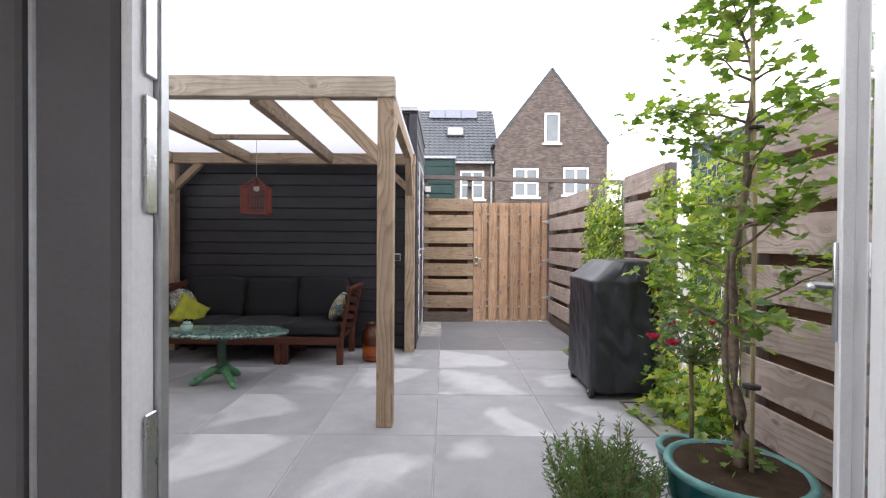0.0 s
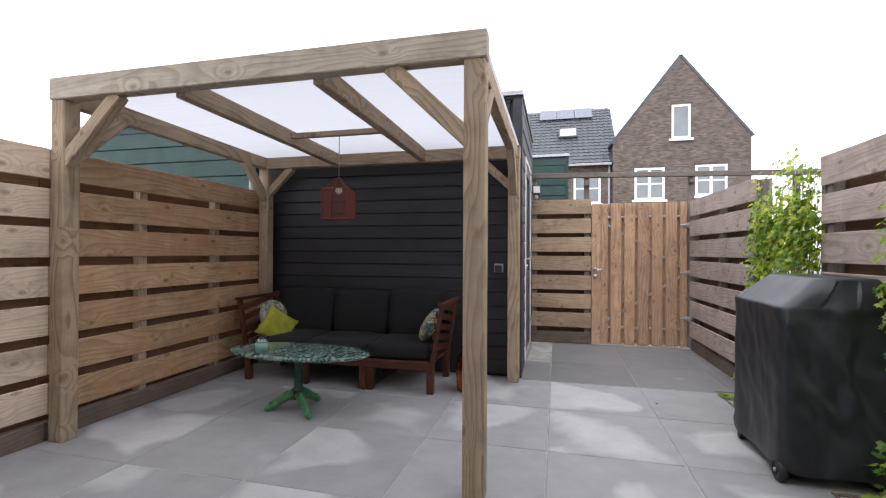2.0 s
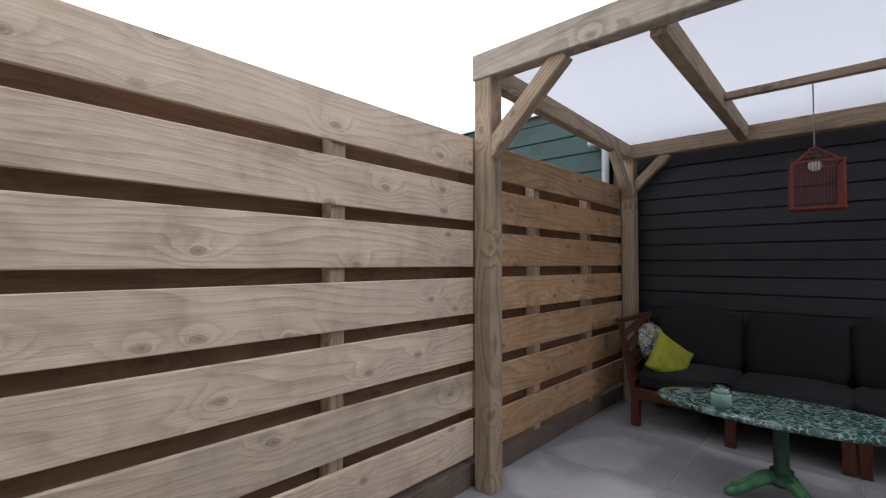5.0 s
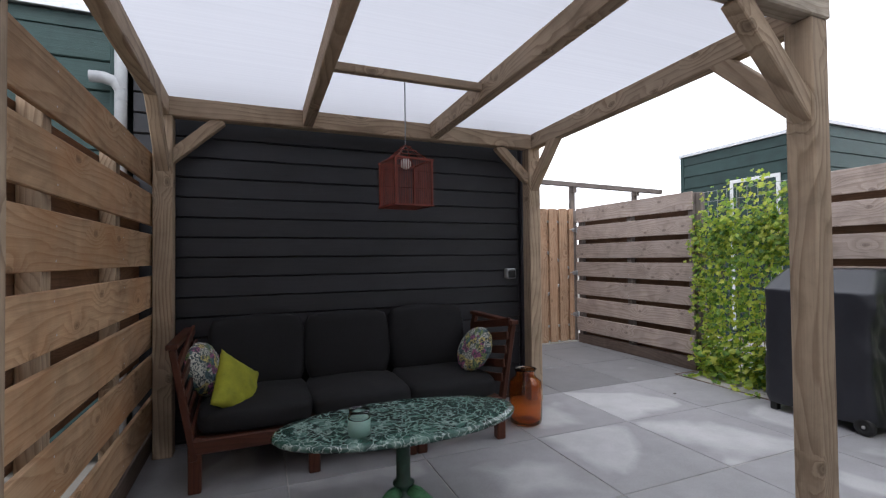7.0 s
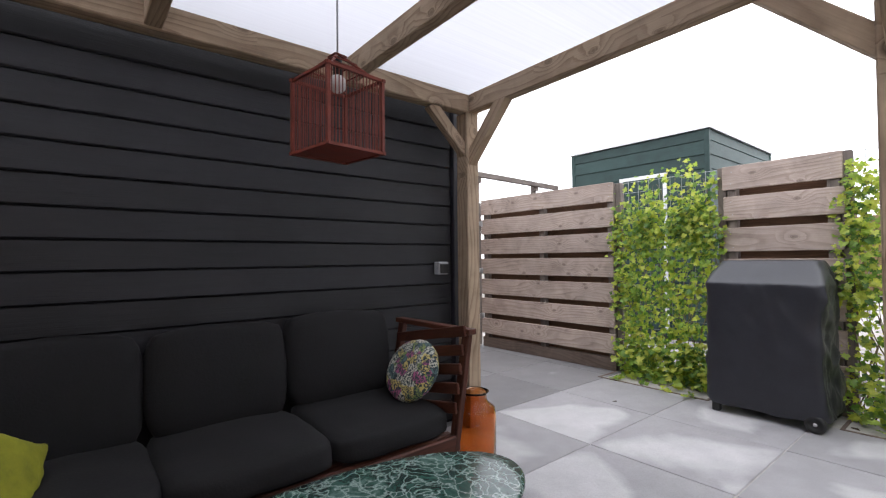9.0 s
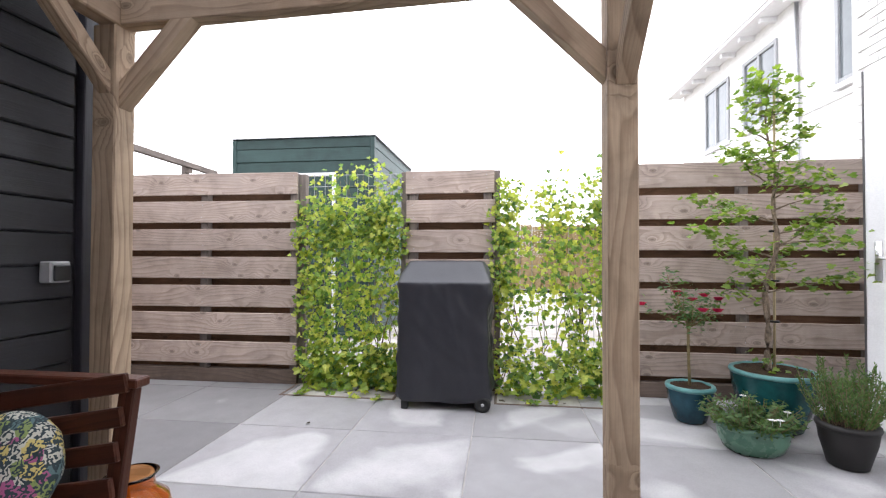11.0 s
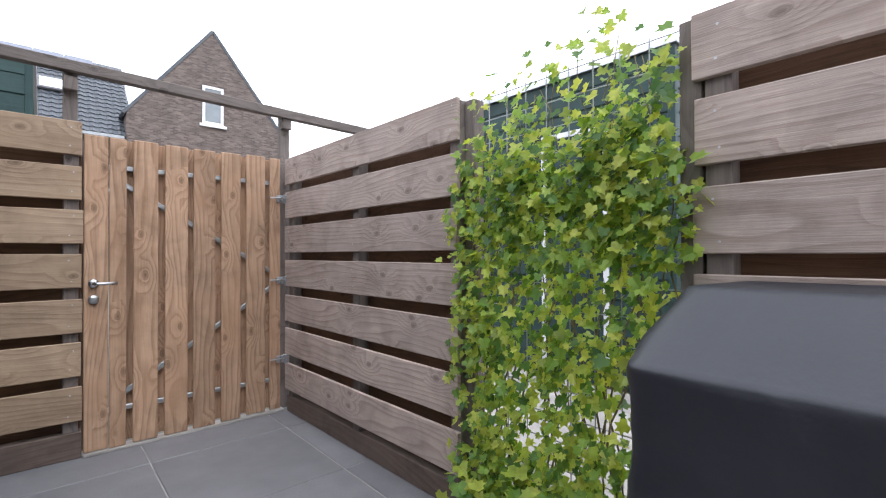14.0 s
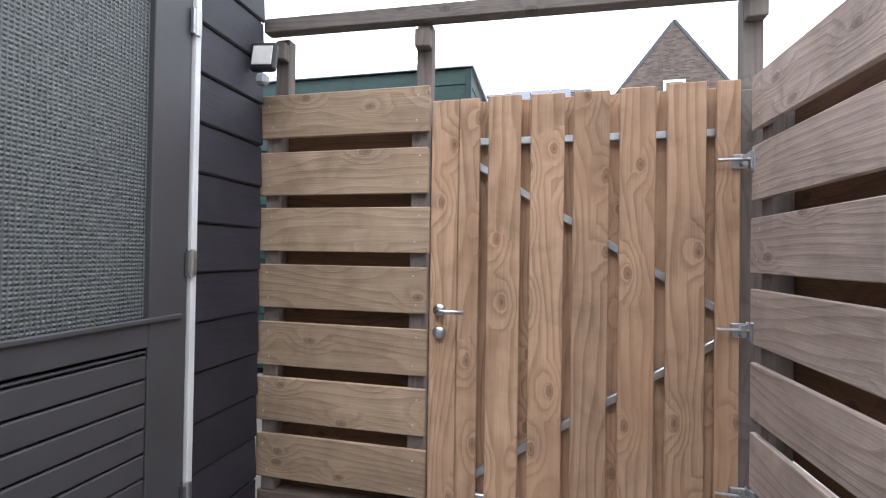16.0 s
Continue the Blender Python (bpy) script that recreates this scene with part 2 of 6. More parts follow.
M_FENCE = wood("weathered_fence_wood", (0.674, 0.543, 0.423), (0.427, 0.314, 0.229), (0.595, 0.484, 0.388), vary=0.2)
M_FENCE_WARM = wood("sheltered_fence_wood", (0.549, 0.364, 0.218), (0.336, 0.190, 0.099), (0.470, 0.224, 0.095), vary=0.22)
M_FENCE_GREY = wood("greyed_fence_wood", (0.507, 0.413, 0.358), (0.293, 0.224, 0.189), (0.442, 0.364, 0.325), vary=0.2, figure=0.7)
M_GATE = wood("gate_wood", (0.538, 0.357, 0.234), (0.304, 0.175, 0.103), (0.468, 0.275, 0.164), vary=0.22, figure=0.72)
M_PANEL = wood("side_panel_wood", (0.484, 0.354, 0.242), (0.283, 0.189, 0.124), (0.425, 0.301, 0.195), vary=0.2)
M_BEAM = wood("pergola_wood", (0.451, 0.341, 0.237), (0.259, 0.182, 0.121), (0.396, 0.303, 0.220), vary=0.15, figure=0.9)
M_BEAMTOP = wood("bleached_pergola_wood", (0.473, 0.407, 0.330), (0.297, 0.242, 0.187), (0.407, 0.363, 0.308), vary=0.1, figure=0.8)
# back boards: the shade inside the fence gaps is put into this dark brown
M_BACKSHADE = wood("shaded_back_wood", (0.17, 0.10, 0.062), (0.10, 0.058, 0.036), (0.14, 0.08, 0.05), vary=0.2)
M_PLINTH = wood("plinth_board", (0.18, 0.135, 0.11), (0.12, 0.09, 0.075), (0.15, 0.115, 0.1), vary=0.15, knots=False)
M_GREYBEAM = wood("grey_rail_wood", (0.22, 0.185, 0.165), (0.14, 0.115, 0.105), (0.19, 0.165, 0.15), vary=0.12)
M_SOFAWOOD = wood("stained_sofa_wood", (0.105, 0.035, 0.02), (0.055, 0.02, 0.013), (0.075, 0.025, 0.016), rough=0.45, knots=False)
M_CRATE = wood("fresh_slat_wood", (0.739, 0.549, 0.325), (0.526, 0.347, 0.179), (0.672, 0.482, 0.269), vary=0.15)
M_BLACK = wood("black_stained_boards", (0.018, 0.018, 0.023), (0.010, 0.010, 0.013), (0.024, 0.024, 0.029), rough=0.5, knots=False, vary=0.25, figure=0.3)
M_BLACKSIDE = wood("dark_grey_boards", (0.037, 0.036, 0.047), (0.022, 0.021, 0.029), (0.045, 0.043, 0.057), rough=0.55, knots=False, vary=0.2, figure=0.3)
M_GREEN = wood("green_painted_boards", (0.032, 0.062, 0.058), (0.022, 0.042, 0.04), (0.04, 0.075, 0.068), rough=0.5, knots=False, vary=0.15, figure=0.3)
for boards in (M_BLACK, M_BLACKSIDE):
    boards.node_tree.nodes["Principled BSDF"].inputs["Specular IOR Level"].default_value = 0.4
M_TILE = tile_material()
# darker, smoother version with fewer light patches, for the tiles beyond y 5.8
M_TILEDARK = tile_material("darker_concrete_tile", True)
M_JOINT = plain("sand_joint", (0.40, 0.38, 0.36), 0.95, amount=0.4, scale=6)
M_GROUND = plain("outer_ground", (0.22, 0.2, 0.17), 0.95, amount=0.4, scale=0.6)
M_PALE = plain("pale_gravel", (0.40, 0.37, 0.335), 0.95, amount=0.3, scale=5, bumps=0.6)
M_SOIL = plain("dark_soil", (0.055, 0.036, 0.024), 1.0, amount=0.5, scale=16, bumps=1.0, spec=0.1)
M_WHITEBRICK = plain("white_painted_brick", (0.80, 0.79, 0.77), 0.7, amount=0.12, scale=5, bumps=0.3)
M_WHITEJOINT = plain("white_mortar", (0.72, 0.71, 0.69), 0.9)
M_WHITE = plain("white_paint", (0.80, 0.80, 0.81), 0.35, amount=0.06)
M_INSIDE = plain("inside_plaster", (0.55, 0.53, 0.5), 0.9, amount=0.05)
M_DARKDOOR = plain("dark_grey_lacquer", (0.11, 0.103, 0.106), 0.4, amount=0.1)
M_DOORGREY = plain("grey_door_paint", (0.08, 0.078, 0.084), 0.42, amount=0.12)
M_STEEL = plain("brushed_steel", (0.6, 0.6, 0.61), 0.28, 1.0, amount=0.1)
M_ZINC = plain("galvanised_steel", (0.55, 0.56, 0.58), 0.42, 1.0, amount=0.2, scale=30)
M_WIRE = plain("galvanised_wire", (0.42, 0.43, 0.44), 0.5, 0.6)
M_PLASTICGREY = plain("grey_plastic", (0.35, 0.36, 0.37), 0.5)
M_BRASS = plain("tarnished_brass", (0.42, 0.36, 0.2), 0.45, 0.9, amount=0.3)
M_CLOTH = plain("black_cushion_cloth", (0.010, 0.0098, 0.0112), 0.95, amount=0.3, scale=8, bumps=0.4)
M_COVER = plain("black_cover_fabric", (0.020, 0.021, 0.028), 0.42, amount=0.25, scale=5, bumps=0.15, spec=0.5)
M_LIME = plain("lime_velvet", (0.30, 0.30, 0.022), 0.85, amount=0.35, scale=9, bumps=0.3)
M_PRINT = patterned("printed_cloth")
M_MARBLE = marble_material()
M_CASTGREEN = plain("green_cast_iron", (0.07, 0.22, 0.10), 0.45, amount=0.5, scale=22, bumps=0.3)
M_CASTDARK = plain("dark_green_iron", (0.02, 0.06, 0.04), 0.4, amount=0.4, scale=22, bumps=0.3)
M_RED = plain("red_lacquered_cane", (0.19, 0.035, 0.02), 0.5, amount=0.35, scale=20)
M_AMBER = glass("amber_glass", 0.04, (0.86, 0.42, 0.16))
M_MINT = plain("mint_wax", (0.42, 0.66, 0.58), 0.3, amount=0.1)
M_CLEAR = glass("clear_glass")
# half-opaque grey tint: the sky's reflection is put into the pane's colour
M_RELIEF = glass("wired_relief_glass", 0.2, (0.24, 0.26, 0.26), 0.7, 0.5)
M_TEAL = plain("teal_glaze", (0.012, 0.075, 0.08), 0.2, amount=0.6, scale=7, bumps=0.1, spec=0.35)
M_TEALBLUE = plain("blue_teal_glaze", (0.014, 0.055, 0.08), 0.2, amount=0.6, scale=7, spec=0.35)
M_RIM = plain("worn_teal_rim", (0.10, 0.25, 0.25), 0.35, amount=0.4, scale=14)
M_SAGE = plain("sage_glaze", (0.10, 0.22, 0.15), 0.28, amount=0.4, scale=9, spec=0.6)
M_BLACKPOT = plain("black_clay", (0.02, 0.018, 0.018), 0.6, amount=0.3)
M_BARK = plain("flaking_bark", (0.27, 0.205, 0.15), 0.95, amount=0.6, scale=34, bumps=1.0)
M_STEM = plain("green_brown_stem", (0.22, 0.17, 0.08), 0.8, amount=0.4, scale=30)
M_CANE = plain("bamboo_cane", (0.50, 0.40, 0.23), 0.6, amount=0.3, scale=18)
M_REED = wood("reed_screen", (0.46, 0.34, 0.17), (0.3, 0.2, 0.09), (0.4, 0.3, 0.15), knots=False)
M_IVY = leafy("ivy_leaf", [(0.05, 0.12, 0.03), (0.13, 0.24, 0.045), (0.25, 0.37, 0.06), (0.40, 0.48, 0.08), (0.52, 0.54, 0.10), (0.08, 0.17, 0.04)])
M_TREELEAF = leafy("maple_leaf", [(0.07, 0.14, 0.035), (0.14, 0.23, 0.05), (0.24, 0.34, 0.08), (0.10, 0.18, 0.04), (0.33, 0.40, 0.13)])
M_ROSELEAF = leafy("rose_leaf", [(0.045, 0.10, 0.045), (0.08, 0.15, 0.06), (0.12, 0.19, 0.08)])
M_HERB = leafy("rosemary_needle", [(0.05, 0.105, 0.04), (0.09, 0.16, 0.06), (0.14, 0.22, 0.09)], 0.6)
M_ROSE = leafy("crimson_petal", [(0.26, 0.006, 0.05), (0.38, 0.012, 0.085), (0.30, 0.01, 0.10)], 0.6)
M_PETAL = plain("white_petal", (0.8, 0.8, 0.77), 0.7)
M_ROOFTILE = plain("grey_roof_tile", (0.075, 0.082, 0.092), 0.45, amount=0.25, scale=3)
M_DARKBRICK = brick_material("brown_brick", ((0.075, 0.052, 0.045), (0.17, 0.13, 0.105)), (0.13, 0.115, 0.105), 2.0)
M_SOLAR = plain("solar_glass", (0.16, 0.17, 0.21), 0.25, amount=0.1)
M_WINDOW = plain("far_window_glass", (0.16, 0.18, 0.19), 0.06, amount=0.3, scale=0.8, spec=0.9)
M_CURTAIN = plain("pale_blind", (0.5, 0.5, 0.48), 0.8)
M_CHAR = plain("burnt_log", (0.19, 0.14, 0.115), 0.95, amount=0.7, scale=26, bumps=1.0)
M_LAVA = plain("lava_rock", (0.10, 0.075, 0.06), 1.0, amount=0.5, scale=30, bumps=1.0)
M_ASH = plain("grey_metal_tray", (0.14, 0.135, 0.145), 0.5, 0.4)
M_DARK = plain("dark_plastic", (0.02, 0.02, 0.02), 0.5)
M_BULB = plain("frosted_bulb", (0.65, 0.63, 0.6), 0.25)


def roof_material():
    m, n, l, p = mat("opal_roof_sheet")
    tr, df, mx = n.new("ShaderNodeBsdfTranslucent"), n.new("ShaderNodeBsdfDiffuse"), n.new("ShaderNodeMixShader")
    vec = coords(n, l, (60, 0.2, 0.2))
    w = tex(n, l, vec, 1, 2)
    l.new(ramp(n, l, w, [(0.3, (0.60, 0.60, 0.62)), (0.7, (0.65, 0.65, 0.668))]), tr.inputs["Color"])
    df.inputs["Color"].default_value = (0.85, 0.85, 0.87, 1)
    mx.inputs[0].default_value = 0.12
    l.new(tr.outputs[0], mx.inputs[1])
    l.new(df.outputs[0], mx.inputs[2])
    l.new(mx.outputs[0], n["Material Output"].inputs["Surface"])
    return m


M_OPAL = roof_material()


# ---- shapes ----
def to_mesh(bm, name, material, smooth=False):
    me = bpy.data.meshes.new(name)
    bmesh.ops.recalc_face_normals(bm, faces=bm.faces)
    bm.to_mesh(me)
    bm.free()
    me.materials.append(material)
    if smooth:
        for f in me.polygons:
            f.use_smooth = True
    return me


def box_into(bm, a, b, bevel=0.0, m=None):
    a, b = Vector(a), Vector(b)
    vs = [bm.verts.new((x, y, z)) for x in (a.x, b.x) for y in (a.y, b.y) for z in (a.z, b.z)]
    fs = [bm.faces.new([vs[i] for i in q]) for q in ((0, 1, 3, 2), (4, 6, 7, 5), (0, 4, 5, 1), (2, 3, 7, 6), (0, 2, 6, 4), (1, 5, 7, 3))]
    if bevel:
        edges = list({e for f in fs for e in f.edges})
        r = bmesh.ops.bevel(bm, geom=edges, offset=bevel, segments=1, affect="EDGES")
        vs = list({v for f in r["faces"] for v in f.verts} | {v for v in vs if v.is_valid})
    if m is not None:
        for v in vs:
            v.co = m @ v.co
    return vs


def box_mesh(name, size, material, bevel=0.003):
    """A centred block, its length along x."""
    bm = bmesh.new()
    h = Vector(size) / 2
    box_into(bm, -h, h, bevel)
    return to_mesh(bm, name, material)


def put(name, me, m, parent=None):
    ob = new(name, me)
    ob.parent = parent
    ob.matrix_basis = m
    return ob


def block(name, a, b, material, bevel=0.003, parent=None, m=None):
    """A block between two corners with its origin at its middle; the longest side becomes its own x."""
    a, b = Vector(a), Vector(b)
    s = b - a
    ax = max(range(3), key=lambda i: abs(s[i]))
    rot = (Matrix.Identity(4), pose(0, 0, 0, 0, 0, 90), pose(0, 0, 0, 0, -90, 0))[ax]
    size = ((s.x, s.y, s.z), (s.y, s.x, s.z), (s.z, s.y, s.x))[ax]
    me = box_mesh(name, [abs(v) for v in size], material, bevel)
    mm = Matrix.Translation((a + b) / 2) @ rot
    return put(name, me, m @ mm if m is not None else mm, parent)


def empty(name, at=(0, 0, 0)):
    e = new(name)
    e.location = at
    e.empty_display_size = 0.1
    return e


def strut_mesh(name, p, q, w, h, material, bevel=0.004):
    """A beam from p to q: its mesh and pose (own x along it)."""
    p, q = Vector(p), Vector(q)
    d = q - p
    me = box_mesh(name, (d.length, w, h), material, bevel)
    x = d.normalized()
    side = Vector((0, 0, 1)).cross(x)
    side = side.normalized() if side.length > 1e-4 else Vector((0, 1, 0))
    up = x.cross(side)
    m = Matrix((x, side, up)).transposed().to_4x4()
    m.translation = (p + q) / 2
    return me, m


def strut(name, p, q, w, h, material, parent=None, bevel=0.004):
    me, m = strut_mesh(name, p, q, w, h, material, bevel)
    return put(name, me, m, parent)


def tube_into(bm, pts, radii, seg=8, cap=True):
    rings = []
    n = len(pts)
    for i, p in enumerate(pts):
        p = Vector(p)
        d = (Vector(pts[min(i + 1, n - 1)]) - Vector(pts[max(i - 1, 0)])).normalized()
        a = d.orthogonal().normalized() if abs(d.z) > 0.99 else Vector((0, 0, 1)).cross(d).normalized()
        b = d.cross(a)
        r = radii[i] if isinstance(radii, (list, tuple)) else radii
        rings.append([bm.verts.new(p + r * (math.cos(t) * a + math.sin(t) * b)) for t in (2 * math.pi * k / seg for k in range(seg))])
    for u, v in zip(rings, rings[1:]):
        for k in range(seg):
            bm.faces.new((u[k], u[(k + 1) % seg], v[(k + 1) % seg], v[k]))
    if cap:
        bm.faces.new(rings[0][::-1])
        bm.faces.new(rings[-1])


def tube(name, pts, radii, material, parent=None, seg=8, m=None):
    bm = bmesh.new()
    tube_into(bm, pts, radii, seg)
    return put(name, to_mesh(bm, name, material, True), m if m is not None else Matrix.Identity(4), parent)


def lathe_into(bm, prof, seg=32, sx=1.0, sy=1.0, at=(0, 0, 0)):
    rings = []
    for r, z in prof:
        rings.append([bm.verts.new((at[0] + sx * r * math.cos(t), at[1] + sy * r * math.sin(t), at[2] + z)) for t in (2 * math.pi * k / seg for k in range(seg))])
    for u, v in zip(rings, rings[1:]):
        for k in range(seg):
            bm.faces.new((u[k], u[(k + 1) % seg], v[(k + 1) % seg], v[k]))
    bm.faces.new(rings[0][::-1])
    bm.faces.new(rings[-1])


def lathe(name, prof, material, parent=None, seg=32, sx=1.0, sy=1.0, m=None):
    bm = bmesh.new()
    lathe_into(bm, prof, seg, sx, sy)
    return put(name, to_mesh(bm, name, material, True), m if m is not None else Matrix.Identity(4), parent)


def poly_prism(name, pts, y0, y1, material, parent=None):
    """An outline in x and z, pushed from y0 to y1."""
    bm = bmesh.new()
    a = [bm.verts.new((x, y0, z)) for x, z in pts]
    b = [bm.verts.new((x, y1, z)) for x, z in pts]
    bm.faces.new(a)
    bm.faces.new(b[::-1])
    for i in range(len(pts)):
        j = (i + 1) % len(pts)
        bm.faces.new((a[i], b[i], b[j], a[j]))
    return put(name, to_mesh(bm, name, material), Matrix.Identity(4), parent)


def structure(ob, label, category):
    return tagged(ob, label, category, kind="structure")


# ---- plan ----
WALL_Y = 1.22          # outer face of the house wall
LEFT_X = -3.03         # inner face of the left fence
RIGHT_X = 1.80         # inner face of the right fence
GATE_Y = 7.76          # front face of the gate and side panel
SHED_X, SHED_Y = -0.235, 5.93  # corner of the shed
TILE = 0.78

ground = block("ground", (-400, -400, -0.3), (400, 400, -0.06), M_GROUND, 0)
structure(ground, "bare earth ground that reaches the horizon", "ground")
floor = block("floor", (-3.2, 1.0, -0.058), (1.95, 7.9, -0.0045), M_JOINT, 0)
structure(floor, "sand bed under the patio's large grey concrete tiles", "floor")


# ---- fences ----
BOARD, PITCH = 0.193, 0.2535


def fence(name, length, top, material, n=7, posts=(), label="", rnd=None, pitch=PITCH, plinth=0.12):
    """A slatted fence along its own x from 0, front face at y 0, with back boards behind the gaps."""
    e = empty(name)
    bd = box_mesh("board", (length, 0.022, BOARD), material, 0.003)
    bk = box_mesh("back_board", (length, 0.022, 0.15), M_BACKSHADE, 0.003)
    r = random.Random(rnd or length)
    for i in range(n):
        z = top - BOARD / 2 - i * pitch
        put("board", bd, pose(length / 2 + r.uniform(-0.004, 0.004), 0.011, z + r.uniform(-0.004, 0.004), r.uniform(-0.6, 0.6), r.uniform(-0.12, 0.12), 0), e)
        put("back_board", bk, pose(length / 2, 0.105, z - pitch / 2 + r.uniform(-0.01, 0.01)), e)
    for x in posts:
        block("post", (x - 0.035, 0.0235, plinth + 0.001), (x + 0.035, 0.0925, top - 0.01), material if x < 0 else M_BEAM if material in (M_FENCE, M_FENCE_WARM) else M_GREYBEAM, 0.004, e)
    bm = bmesh.new()
    for i in range(n):
        z = top - BOARD / 2 - i * pitch
        for x in posts:
            for dz in (-0.055, 0.055):
                c = Vector((x + r.uniform(-0.012, 0.012), 0.001, z + dz + r.uniform(-0.008, 0.008)))
                vs = [bm.verts.new(c + Vector((0.0042 * math.cos(a), -0.0022, 0.0042 * math.sin(a)))) for a in (0, 1.05, 2.09, 3.14, 4.19, 5.24)]
                bm.faces.new(vs)
    tagged(put("screws", to_mesh(bm, "screws", M_ZINC), Matrix.Identity(4), e), kind="stuff")
    block("plinth_board", (0, 0.018, 0), (length, 0.0925, plinth), M_PLINTH, 0.004, e)
    tagged(e, label, "fence", kind="structure")
    return e


f = fence("fence_left_open", 3.64 - WALL_Y - 0.004, 1.870, M_FENCE, posts=(0.05, 1.57), label="weathered tan horizontal board fence with dark gaps", rnd=5, pitch=0.2505)
f.matrix_basis = pose(LEFT_X, WALL_Y + 0.002, 0, 0, 0, 90)
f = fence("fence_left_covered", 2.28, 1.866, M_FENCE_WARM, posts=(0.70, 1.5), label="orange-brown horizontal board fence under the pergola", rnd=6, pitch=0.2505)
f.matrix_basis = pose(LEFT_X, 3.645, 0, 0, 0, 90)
for nm, y1, y0, po in (("fence_right_far", GATE_Y - 0.01, 5.915, (0.06, 0.95, 1.80)), ("fence_right_middle", 4.94, 4.18, (0.06, 0.70)), ("fence_right_near", 3.23, WALL_Y + 0.004, (0.06, 1.0, 1.9))):
    f = fence(nm, y1 - y0, 1.858 if "middle" in nm else 1.875, M_FENCE_GREY, posts=po, label="grey-brown weathered horizontal board fence with dark gaps", rnd=len(nm) + y1, pitch=0.2515)
    f.matrix_basis = pose(RIGHT_X - (0.06 if nm == "fence_right_far" else 0), y1, 0, 0, 0, -88.9 if nm == "fence_right_far" else -90)
for y in (5.883, 4.955, 4.165, 3.25):
    structure(block("trellis_post", (RIGHT_X + 0.024, y - 0.03, 0), (RIGHT_X + 0.09, y + 0.03, 1.86), M_GREYBEAM, 0.004), "square grey-brown wooden post beside the ivy trellis", "post")
f = fence("fence_beside_gate", 0.79, 1.93, M_PANEL, posts=(0.05, 0.74), label="short tan horizontal board panel beside the gate", rnd=3, plinth=0.15)
f.matrix_basis = pose(-0.232, GATE_Y, 0)

# rail over the gate with its uprights
rail = empty("gate_rail")
strut("rail", (-0.25, GATE_Y + 0.06, 2.27), (3.45, GATE_Y + 0.06, 2.20), 0.06, 0.065, M_GREYBEAM, rail)
for x in (-0.19, 0.505, 1.785, 2.96):
    block("upright", (x - 0.035, GATE_Y + 0.094, 1.0), (x + 0.035, GATE_Y + 0.15, 2.23), M_GREYBEAM, 0.004, rail)
    block("bracket", (x - 0.034, GATE_Y + 0.05, 2.12), (x + 0.034, GATE_Y + 0.096, 2.2), M_GREYBEAM, 0.004, rail)
tagged(rail, "grey weathered timber rail on uprights over the gate", "rail", kind="structure")


